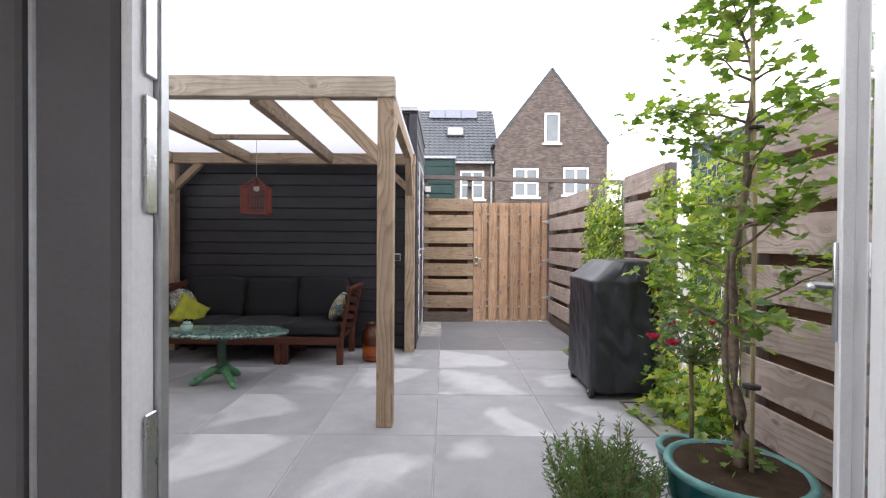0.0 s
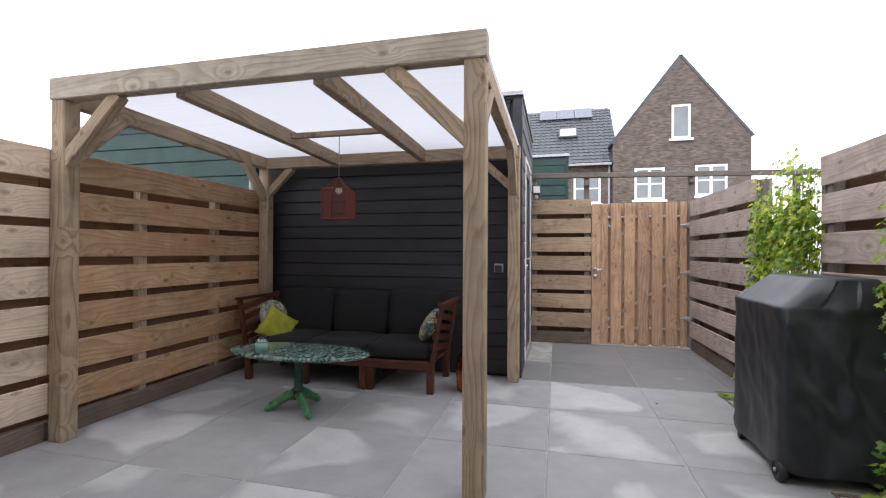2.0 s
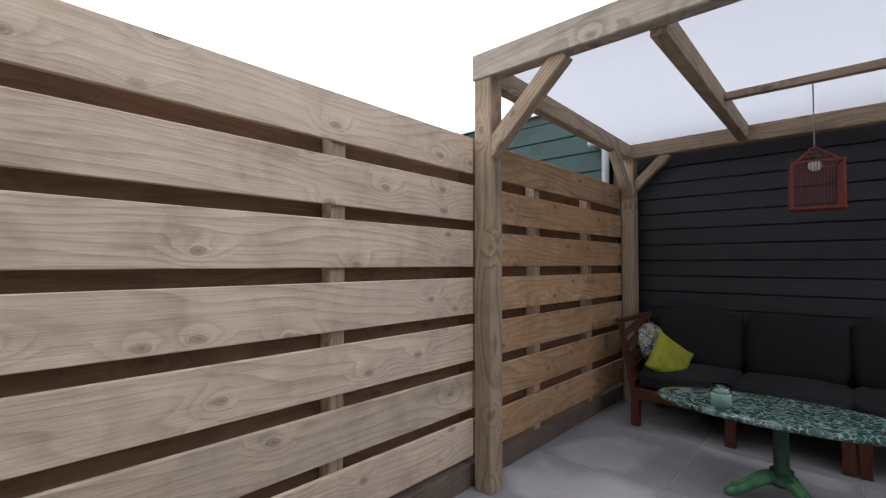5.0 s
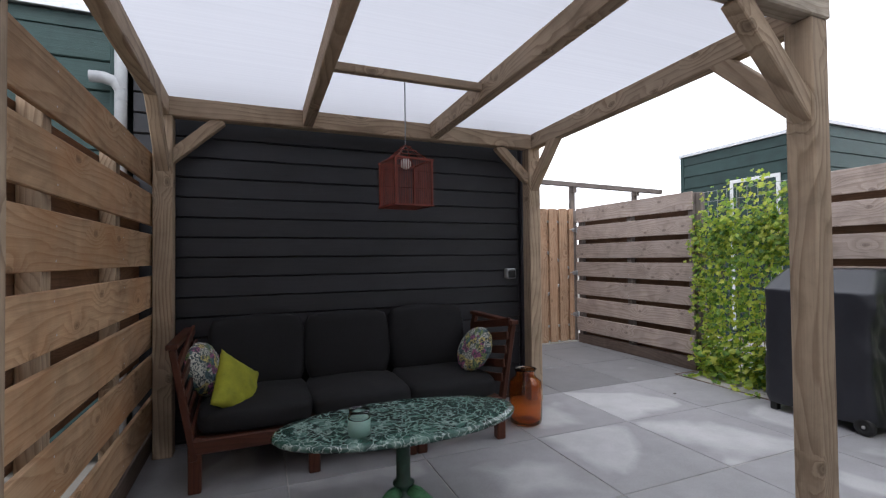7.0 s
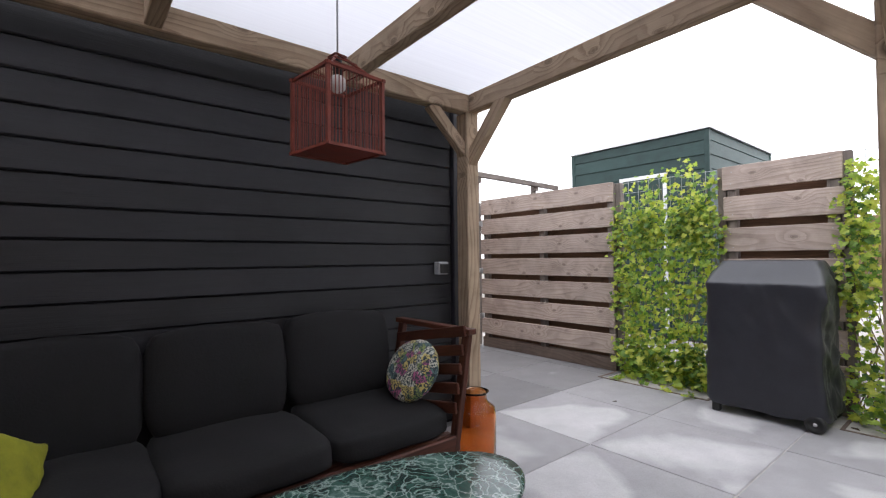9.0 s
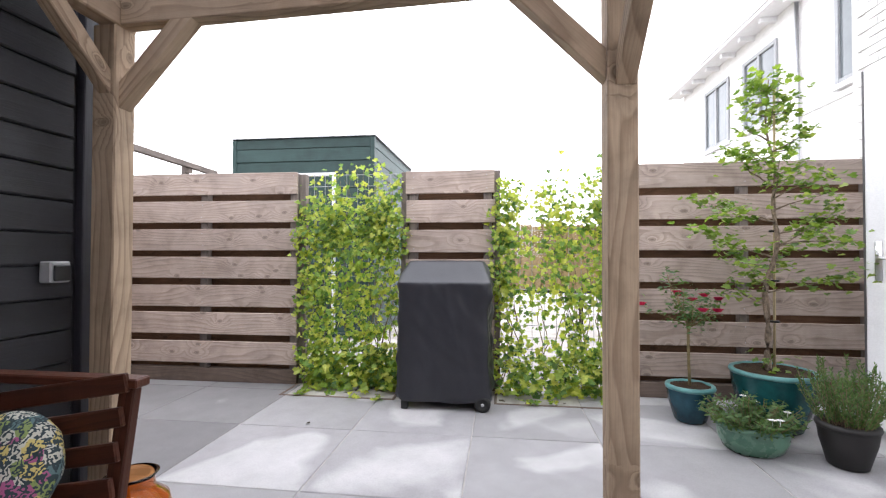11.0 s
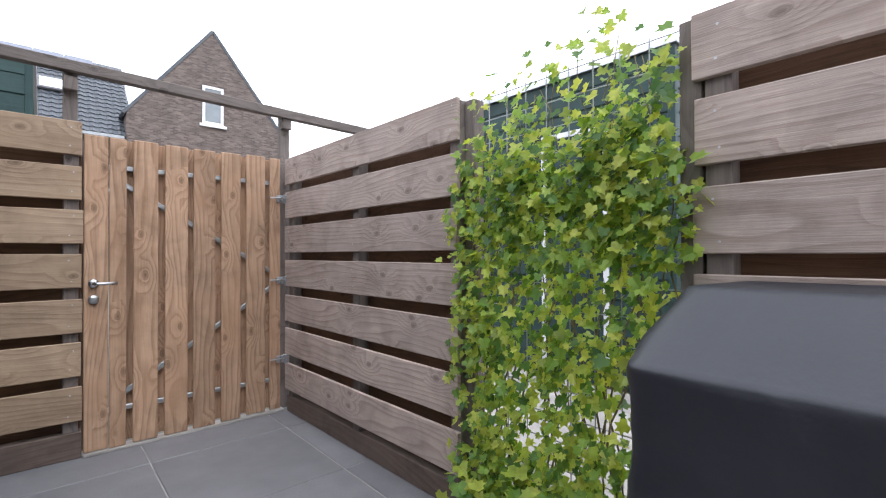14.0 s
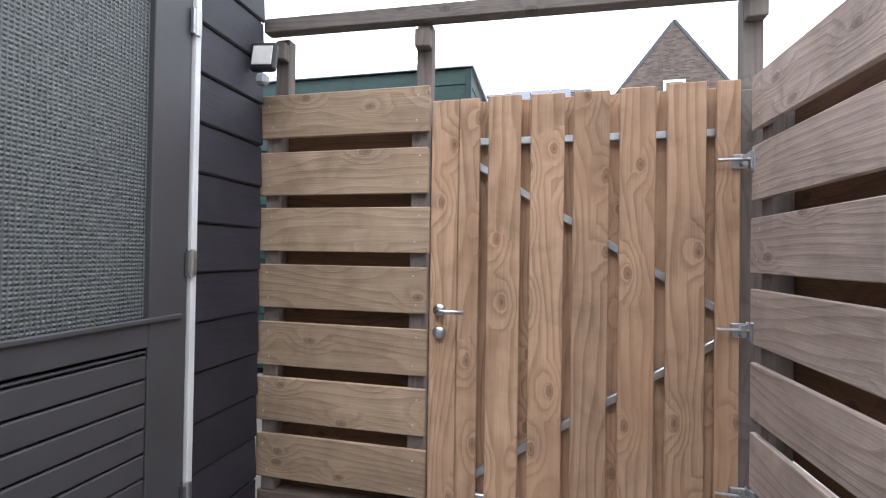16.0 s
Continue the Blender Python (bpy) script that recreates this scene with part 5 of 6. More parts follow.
# ---- covered barbecue ----
def barbecue():
    x0, x1, y0, y1 = 1.265, 1.785, 4.20, 4.90
    cx, cy = (x0 + x1) / 2, (y0 + y1) / 2
    e = empty("covered_barbecue", (cx, cy, 0))
    hx, hy = (x1 - x0) / 2, (y1 - y0) / 2
    bm = bmesh.new()
    levels = [(0.06, 0.96, 0.97, 0), (0.075, 0.98, 0.985, 0), (0.12, 1.0, 1.0, 0), (0.18, 0.985, 0.99, 0), (0.24, 1, 1, 0)]
    levels += [(0.27 + 0.0235 * k, 0.985, 0.985, 0) for k in range(27)]
    levels += [(0.915, 0.99, 1.0, 0), (0.93, 0.992, 1.005, 0), (0.938, 0.985, 1.0, 0.002), (0.945, 0.965, 0.99, 0.007), (0.985, 0.86, 0.94, 0.03), (1.03, 0.75, 0.885, 0.053), (1.07, 0.65, 0.835, 0.072), (1.082, 0.615, 0.82, 0.078), (1.09, 0.59, 0.80, 0.08), (1.094, 0.5, 0.7, 0.08)]
    seg = 192
    rings = []
    for z, fx, fy, sh in levels:
        ring = []
        for k in range(seg):
            t = 2 * math.pi * k / seg
            c, s = math.cos(t), math.sin(t)
            q = 12.0
            rr = (abs(c) ** q + abs(s) ** q) ** (-1 / q)
            x, y = rr * c * hx * fx + sh, rr * s * hy * fy
            # ends fold into ears at the shoulders
            if 0.94 < z < 1.08:
                y += 0.035 * math.copysign(1, y) * max(0, abs(s) - 0.5) * math.sin((z - 0.94) / 0.14 * math.pi) * (1 if abs(c) > 0.3 else -0.3)
            p = Vector((x, y, z))
            fold = abs(noise.noise(Vector((x * 3 + 5, y * 3, z * 3.5 + 0.8 * (x - y) * 4))))
            wr = 0.03 * (0.12 - min(fold, 0.12)) / 0.12 * (0.35 if z > 0.93 else 1.0) * 0.2 + 0.010 * noise.noise(Vector((x * 5, y * 5, z * 2.2 + 3))) + 0.007 * noise.noise(Vector((x * 13, y * 13, z * 6)))
            side = 2.6 if abs(s) > 0.75 else 1.0
            diag = 0.006 * math.sin(22 * z + 14 * (x - y) + 3 * noise.noise(p * 4)) * (0.3 if z > 0.9 else 1)
            # pulled folds: sharp creases that run slanting down from the shoulders
            crease = 0.0
            for i, (u, w, amp) in enumerate(((2.6, 1.1, 0.016), (5.5, 2.4, 0.009), (11.0, 4.0, 0.004))):
                v = noise.noise(Vector((u * (x + 0.45 * z) + 7 * i, u * (y - 0.55 * z), w * z + 3 * i)))
                crease += amp * (0.5 - min(1.0, 2.6 * abs(v)))
            p += Vector((c, s, 0)) * (wr + diag * 0.6 + crease * (0.35 if z > 0.92 else 1.0)) * (0.65 * side)
            p.z += 0.014 * noise.noise(Vector((x * 7, y * 7, 9))) if z < 0.1 else 0
            ring.append(bm.verts.new(p))
        rings.append(ring)
    for u, v in zip(rings, rings[1:]):
        for k in range(seg):
            bm.faces.new((u[k], u[(k + 1) % seg], v[(k + 1) % seg], v[k]))
    bm.faces.new(rings[-1])
    cov = put("cover", to_mesh(bm, "cover", M_COVER, True), Matrix.Identity(4), e)
    for y in (hy - 0.06, ):
        for x in (-hx + 0.05, hx - 0.08):
            put("leg", box_mesh("leg", (0.05, 0.05, 0.30), M_DARK, 0.004), pose(x, y, 0.15), e)
    for x in (-hx + 0.02, hx - 0.06):
        wheel = lathe("wheel", [(0.012, -0.02), (0.05, -0.02), (0.058, -0.012), (0.058, 0.012), (0.05, 0.02), (0.03, 0.02), (0.028, 0.014), (0.012, 0.02)], M_DARK, e, 28, m=pose(x, -hy + 0.06, 0.058, 0, -90, 0))
        lathe("cap", [(0.012, 0.0), (0.01, 0.008)], M_STEEL, wheel, 12, m=pose(0, 0, 0.02))
    strut("axle", (-hx + 0.04, -hy + 0.06, 0.058), (hx - 0.06, -hy + 0.06, 0.058), 0.015, 0.015, M_STEEL, e)
    put("shelf", box_mesh("shelf", (0.42, 0.58, 0.02), M_DARK, 0.004), pose(0, 0, 0.12), e)
    tagged(e, "barbecue under a creased black fabric cover", "barbecue")


barbecue()


# ---- fire pit table ----
def fire_pit():
    x0, x1, y0, y1, h = -3.015, -2.475, 1.27, 1.765, 0.67
    e = empty("fire_pit", (x0, y0, 0))
    o = Vector((x0, y0, 0))
    bl = lambda nm, a, b, mt=M_CRATE, bv=0.004: block(nm, Vector(a) - o, Vector(b) - o, mt, bv, e)
    for x in (x0 + 0.03, x1 - 0.075):
        for y in (y0 + 0.03, y1 - 0.075):
            bl("leg", (x, y, 0), (x + 0.045, y + 0.045, h - 0.045))
    z = 0.03
    while z < h - 0.08:
        bl("slat", (x0, y0 + 0.005, z), (x1, y0 + 0.027, z + 0.042))
        bl("slat", (x0, y1 - 0.027, z), (x1, y1 - 0.005, z + 0.042))
        bl("slat", (x1 - 0.027, y0 + 0.028, z), (x1 - 0.005, y1 - 0.028, z + 0.042))
        bl("slat", (x0 + 0.005, y0 + 0.028, z), (x0 + 0.027, y1 - 0.028, z + 0.042))
        z += 0.078
    zt = h - 0.035
    bl("top_rim", (x0 - 0.01, y0 - 0.005, zt), (x1 + 0.012, y0 + 0.085, h))
    bl("top_rim", (x0 - 0.01, y1 - 0.08, zt), (x1 + 0.012, y1 + 0.012, h))
    bl("top_rim", (x0 - 0.01, y0 + 0.0855, zt), (x0 + 0.08, y1 - 0.0805, h))
    bl("top_rim", (x1 - 0.08, y0 + 0.0855, zt), (x1 + 0.012, y1 - 0.0805, h))
    bl("apron", (x0, y1 - 0.03, zt - 0.05), (x1, y1 - 0.004, zt - 0.001))
    bl("apron", (x1 - 0.03, y0, zt - 0.05), (x1 - 0.004, y1 - 0.031, zt - 0.001))
    bl("tray", (x0 + 0.081, y0 + 0.087, h - 0.03), (x1 - 0.081, y1 - 0.082, h - 0.012), M_ASH)
    bl("burner_box", (x0 + 0.08, y0 + 0.09, 0.42), (x1 - 0.08, y1 - 0.09, 0.58), M_ASH)
    lathe("gas_bottle", [(0.13, 0.002), (0.15, 0.02), (0.15, 0.26), (0.12, 0.33), (0.04, 0.35), (0.04, 0.38)], M_CASTDARK, e, 24, m=Matrix.Translation((0.3, 0.25, 0)))
    tagged(e, "slatted pale wood fire table with a grey tray", "fire table")
    r = random.Random(6)
    c = Vector(((x0 + x1) / 2, (y0 + y1) / 2, h - 0.012))
    lv = empty("lava_stones", c)
    for k in range(46):
        bm = bmesh.new()
        bmesh.ops.create_icosphere(bm, subdivisions=1, radius=r.uniform(0.022, 0.036))
        for v in bm.verts:
            v.co *= 1 + 0.5 * noise.noise(v.co * 40 + Vector((k, 0, 0)))
        a, q = r.uniform(0, 6.28), math.sqrt(r.random())
        z = 0.018 if k < 30 else 0.048
        put("stone", to_mesh(bm, "stone", M_LAVA), pose(0.17 * q * math.cos(a), 0.13 * q * math.sin(a), z, r.uniform(0, 90), r.uniform(0, 90), 0), lv)
    tagged(lv, "heap of brown lava stones in the fire tray", "stones")
    for p, q, w in (((-0.15, -0.06, 0.075), (0.13, -0.03, 0.10), 0.035), ((-0.12, 0.06, 0.08), (0.15, 0.05, 0.09), 0.033), ((-0.02, -0.09, 0.12), (0.02, 0.09, 0.125), 0.032), ((-0.16, 0.0, 0.11), (0.06, 0.01, 0.165), 0.036), ((0.05, -0.1, 0.085), (0.16, 0.02, 0.14), 0.03), ((0.03, 0.10, 0.06), (0.1, -0.02, 0.15), 0.032)):
        bm = bmesh.new()
        p, q = Vector(p), Vector(q)
        pts = [p.lerp(q, k / 8) + 0.008 * noise.noise_vector(p.lerp(q, k / 8) * 20) for k in range(9)]
        tube_into(bm, pts, [w * (1 + 0.18 * noise.noise(a * 30)) for a in pts], 12)
        for v in bm.verts:
            v.co += 0.006 * noise.noise_vector(v.co * 55)
        ob = put("log", to_mesh(bm, "log", M_CHAR, True), Matrix.Translation(c))
        tagged(ob, "rough grey-brown ceramic log on lava stones", "log", group="logs of the fire table")


fire_pit()


# ---- plants ----
def leaf_into(bm, m, outline, cup=0.15):
    """A leaf: a fan over its outline, bent along the middle."""
    mid = bm.verts.new(m @ Vector((0, 0.45, 0)))
    vs = [bm.verts.new(m @ Vector((x, y, cup * abs(x) * 1.2 - 0.25 * cup * y * y))) for x, y in outline]
    for a, b in zip(vs, vs[1:] + vs[:1]):
        bm.faces.new((mid, a, b))


IVY = [(0, 0), (0.3, -0.12), (0.5, 0.18), (0.3, 0.38), (0.42, 0.68), (0.14, 0.66), (0, 1.0), (-0.14, 0.66), (-0.42, 0.68), (-0.3, 0.38), (-0.5, 0.18), (-0.3, -0.12)]
OVAL = [(0, 0), (0.26, 0.22), (0.3, 0.5), (0.16, 0.82), (0, 1.0), (-0.16, 0.82), (-0.3, 0.5), (-0.26, 0.22)]
MAPLE = [(0, 0), (0.28, -0.02), (0.55, 0.3), (0.3, 0.42), (0.36, 0.78), (0.12, 0.72), (0, 1.0), (-0.12, 0.72), (-0.36, 0.78), (-0.3, 0.42), (-0.55, 0.3), (-0.28, -0.02)]


def leaf_pose(p, facing, droop, size, r):
    """Leaf plane roughly square to facing, tip hanging or rising by droop (-1 down to 1 up)."""
    n = (Vector(facing) + Vector((r.uniform(-0.8, 0.8), r.uniform(-0.8, 0.8), r.uniform(-0.4, 0.9)))).normalized()
    t = Vector((r.uniform(-1, 1), r.uniform(-1, 1), droop + r.uniform(-0.6, 0.6)))
    t = (t - n * t.dot(n)).normalized()
    x = t.cross(n)
    m = Matrix((x * size, t * size, n * size)).transposed().to_4x4()
    m.translation = p
    return m


def ivy(y0, y1, seed, dense, hi):
    """Ivy on a wire trellis between two fence panels, with growth over the bed at its foot."""
    r = random.Random(seed)
    x = RIGHT_X + 0.05
    tr = empty("wire_trellis", (x, y0, 0))
    bm = bmesh.new()
    w = y1 - y0
    k = 0
    while k * 0.1 < w:
        tube_into(bm, [(0, k * 0.1, 0.03), (0, k * 0.1, 1.86)], 0.0025, 5)
        k += 1
    for k in range(19):
        tube_into(bm, [(0.003, 0, 0.05 + k * 0.1), (0.003, w, 0.05 + k * 0.1)], 0.0025, 5)
    put("wires", to_mesh(bm, "wires", M_WIRE), Matrix.Identity(4), tr)
    tagged(tr, "galvanised wire mesh trellis between fence panels", "trellis")
    e = empty("ivy", (x, y0, 0))
    bm = bmesh.new()
    stems = []
    for k in range(22):
        yy = r.uniform(0.03, w - 0.03)
        hgt = hi * r.uniform(0.82, 1.03)
        pts, p = [], Vector((-0.02, yy, 0))
        while p.z < hgt:
            pts.append(p.copy())
            p = p + Vector((r.uniform(-0.012, 0.012), r.uniform(-0.05, 0.05), 0.1))
            p.y = min(max(p.y, 0.0), w)
            p.x = min(max(p.x, -0.05), 0.015)
        if len(pts) > 2:
            tube_into(bm, pts, [0.005 * (1 - 0.7 * i / len(pts)) for i in range(len(pts))], 5)
            stems.append(pts)
    put("stems", to_mesh(bm, "stems", M_STEM, True), Matrix.Identity(4), e)
    bm = bmesh.new()
    for pts in stems:
        for p in pts:
            f = p.z / 1.86
            n = dense * (0.5 if f < 0.42 else 1.0) * (0.85 if f > 0.9 else 1)
            # gaps where the neighbours' garden shows through
            n *= 1.3 * max(0.38, min(1.5, 0.9 + 1.6 * noise.noise(Vector((seed * 7, p.y * 3.2, p.z * 2.6)))))
            for _ in range(int(n + r.random())):
                q = p + Vector((r.uniform(-0.11, 0.02), r.uniform(-0.09, 0.09), r.uniform(-0.08, 0.08)))
                leaf_into(bm, leaf_pose(q, (-1.0, 0, 0.5), -0.9, r.uniform(0.022, 0.056), r), IVY, 0.25)
    # low growth over the bed
    for _ in range(int(340 + 16 * dense)):
        a = r.uniform(0, w)
        out = abs(r.gauss(0.03, 0.09))
        z = max(0.02, r.uniform(0.0, 0.42) * (1 - out / 0.5))
        q = Vector((-0.02 - min(out, 0.36), a + r.uniform(-0.06, 0.06), z))
        leaf_into(bm, leaf_pose(q, (-0.6, 0, 0.9), -0.3, r.uniform(0.04, 0.08), r), IVY, 0.25)
    # a few shoots that creep on to the tiles and fence ends
    for _ in range(4):
        p = Vector((-0.30, r.uniform(0, w), 0.02))
        for _ in range(9):
            p += Vector((r.uniform(-0.03, 0.01), r.uniform(-0.03, 0.03), r.uniform(-0.004, 0.006)))
            p.z = max(0.012, p.z)
            leaf_into(bm, leaf_pose(p, (0, 0, 1), 0, r.uniform(0.03, 0.05), r), IVY, 0.2)
    tagged(put("leaves", to_mesh(bm, "leaves", M_IVY), Matrix.Identity(4), e), kind="stuff")
    tagged(e, "bright green ivy climbing a wire trellis", "ivy")


for nm, ya, yb in (("far", 4.985, 5.90), ("near", 3.21, 4.16)):
    b = empty("plant_bed", (1.5, ya, 0))
    soil = bmesh.new()
    n1, n2 = 8, 20
    gv = [[soil.verts.new((0.34 * i / n1, (yb - ya) * j / n2, -0.012 + 0.02 * noise.noise(Vector((i * 0.9, j * 0.7, ya))))) for j in range(n2 + 1)] for i in range(n1 + 1)]
    for i in range(n1):
        for j in range(n2):
            soil.faces.new((gv[i][j], gv[i + 1][j], gv[i + 1][j + 1], gv[i][j + 1]))
    put("soil", to_mesh(soil, "soil", M_SOIL, True), Matrix.Identity(4), b)
    block("edging", (-0.022, -0.02, -0.05), (-0.002, yb - ya + 0.02, 0.006), M_PLINTH, 0.003, b)
    for yy in (-0.02, yb - ya):
        block("edging", (-0.0015, yy, -0.05), (0.33, yy + 0.02, 0.006), M_PLINTH, 0.003, b)
    structure(b, "narrow bed of dark soil with a thin edging", "plant bed")
ivy(4.985, 5.845, 21, 12, 1.88)
ivy(3.27, 4.145, 22, 7.5, 1.86)


def pot(name, at, prof, outer, label, sx=1.0, sy=1.0, rim=None):
    e = empty(name, at)
    lathe("body", prof, outer, e, 48, sx, sy)
    rt, zt = max(p[0] for p in prof[-4:]), prof[-1][1]
    lathe("rim", [(rt - 0.028, zt - 0.02), (rt - 0.026, zt + 0.004), (rt - 0.012, zt + 0.014), (rt + 0.004, zt + 0.01), (rt + 0.008, zt - 0.004), (rt + 0.003, zt - 0.016), (rt - 0.02, zt - 0.022)], rim or outer, e, 48, sx, sy)
    bm = bmesh.new()
    seg = 32
    for q in (0.25, 0.55, 0.8, 0.98):
        for k in range(seg):
            t = 2 * math.pi * k / seg
            x, y = q * (rt - 0.02) * math.cos(t) * sx, q * (rt - 0.02) * math.sin(t) * sy
            bm.verts.new((x, y, zt + 0.004 + 0.008 * noise.noise(Vector((x * 14, y * 14, 0)))))
    bm.verts.ensure_lookup_table()
    for i in range(3):
        for k in range(seg):
            bm.faces.new([bm.verts[j] for j in (i * seg + k, i * seg + (k + 1) % seg, (i + 1) * seg + (k + 1) % seg, (i + 1) * seg + k)])
    bm.faces.new([bm.verts[k] for k in range(seg)])
    put("soil", to_mesh(bm, "soil", M_SOIL, True), Matrix.Identity(4), e)
    tagged(e, label, "plant pot")
    return e


POT1, POT2, POT3, POT4 = (1.22, 2.357, 0), (1.31, 2.835, 0), (0.85, 2.67, 0), (0.70, 2.27, 0)
pot("tree_pot", POT1, [(0.13, 0.0), (0.16, 0.02), (0.205, 0.15), (0.235, 0.30), (0.242, 0.37), (0.242, 0.38)], M_TEAL, "large round teal-glazed pot holding a small tree", rim=M_RIM)
pot("rose_pot", POT2, [(0.085, 0.0), (0.10, 0.015), (0.135, 0.13), (0.15, 0.22), (0.15, 0.24)], M_TEALBLUE, "small blue-green glazed pot holding a rose", rim=M_RIM)
pot("flower_bowl", POT3, [(0.11, 0.0), (0.135, 0.02), (0.16, 0.08), (0.165, 0.15), (0.165, 0.155)], M_SAGE, "low oval sage-green glazed bowl with white flowers", 1.0, 1.15)
pot("herb_pot", POT4, [(0.075, 0.0), (0.09, 0.01), (0.125, 0.14), (0.135, 0.22), (0.135, 0.225)], M_BLACKPOT, "plain black pot full of rosemary")


def limb(bm, r, p, d, length, rad, out, up=0.15):
    pts, rr = [p.copy()], [rad]
    n = max(3, int(length / 0.07))
    for k in range(n):
        d = (d + Vector((r.uniform(-0.25, 0.25), r.uniform(-0.25, 0.25), up + r.uniform(-0.2, 0.2)))).normalized()
        p = p + d * length / n
        pts.append(p.copy())
        rr.append(rad * (1 - 0.8 * (k + 1) / n))
        out.append((p.copy(), (k + 1) / n))
    tube_into(bm, pts, rr, 6)


def potted_tree():
    e = empty("potted_tree", (POT1[0], POT1[1], 0.345))
    r = random.Random(31)
    H = 1.95
    bm = bmesh.new()
    trunk = []
    for k in range(26):
        z = H * k / 25
        trunk.append(Vector((0.022 * math.sin(5 * z + 0.6) + 0.012 * math.sin(13 * z), 0.03 * math.sin(4 * z) + 0.012 * math.cos(11 * z), z)))
    tube_into(bm, trunk, [0.021 * (1 - 0.85 * k / 25) * (1 + 0.22 * math.sin(k * 2.3)) for k in range(26)], 10)
    tube_into(bm, [t + Vector((0.02 * math.cos(3 * t.z + 2), 0.022 * math.sin(3 * t.z), 0)) for t in trunk[:16]], [0.015 * (1 - 0.7 * k / 16) for k in range(16)], 8)
    for v in bm.verts:
        v.co += 0.004 * noise.noise_vector(v.co * 60)
    tips = []
    # side limbs: height, bearing, length
    for z, az, ln in ((0.50, 75, 0.26), (0.55, -82, 0.48), (0.60, 150, 0.34), (0.66, -60, 0.40), (0.72, 95, 0.34), (0.80, 88, 0.50), (0.86, 200, 0.36),
                      (0.92, -88, 0.42), (0.97, -70, 0.34), (1.04, 82, 0.52), (1.08, 110, 0.40), (1.10, -110, 0.26), (1.20, 170, 0.40), (1.24, -78, 0.36),
                      (1.30, 128, 0.40), (1.38, 140, 0.36), (1.40, -100, 0.20), (1.46, 84, 0.44), (1.50, 190, 0.40), (1.52, -80, 0.24), (1.58, 112, 0.34),
                      (1.64, -60, 0.22), (1.68, 160, 0.34), (1.72, 60, 0.20), (1.78, -95, 0.20), (1.80, 120, 0.22), (1.86, -120, 0.16), (1.88, 95, 0.18), (1.90, 200, 0.2), (1.93, 20, 0.1)):
        a = radians(az)
        dx = math.cos(a) * (0.55 if math.cos(a) > 0 else 0.85)
        t = trunk[min(25, int(z / H * 25))]
        limb(bm, r, t.copy(), Vector((dx, math.sin(a), 0.25)).normalized(), ln * r.uniform(0.9, 1.1) * (0.62 if z > 1.4 else 1.0), 0.006, tips, 0.05)
    put("trunk", to_mesh(bm, "trunk", M_BARK, True), Matrix.Identity(4), e)
    tube("cane", [(0.035, -0.03, -0.01), (0.03, -0.035, 1.0), (0.01, -0.03, 1.9)], 0.008, M_CANE, e, 8)
    for z in (0.35, 0.62, 0.95, 1.3):
        tube("tie", [(0.03, -0.032, z), (0.03, -0.032, z + 0.012)], 0.03, M_DARK, e, 10)
    bm = bmesh.new()
    for p, f in tips:
        if f < 0.35:
            continue
        n = r.choice((11, 15, 20)) if p.z > 1.3 else r.choice((10, 15, 20))
        for _ in range(n):
            q = p + Vector((r.gauss(0, 0.046), r.gauss(0, 0.05), r.gauss(0.012, 0.034)))
            leaf_into(bm, leaf_pose(q, (0, 0, 1), -0.3, r.uniform(0.028, 0.058), r), MAPLE, 0.3)
    for k in range(16):
        a, q = r.uniform(0, 6.28), r.uniform(0.02, 0.13)
        leaf_into(bm, leaf_pose(Vector((q * math.cos(a), q * math.sin(a), 0.03 + r.uniform(0, 0.13))), (0, 0, 1), -0.1, r.uniform(0.04, 0.07), r), MAPLE, 0.3)
    tagged(put("leaves", to_mesh(bm, "leaves", M_TREELEAF), Matrix.Identity(4), e), kind="stuff")
    tagged(e, "slender twisted-trunk tree with tiers of green leaves", "tree")


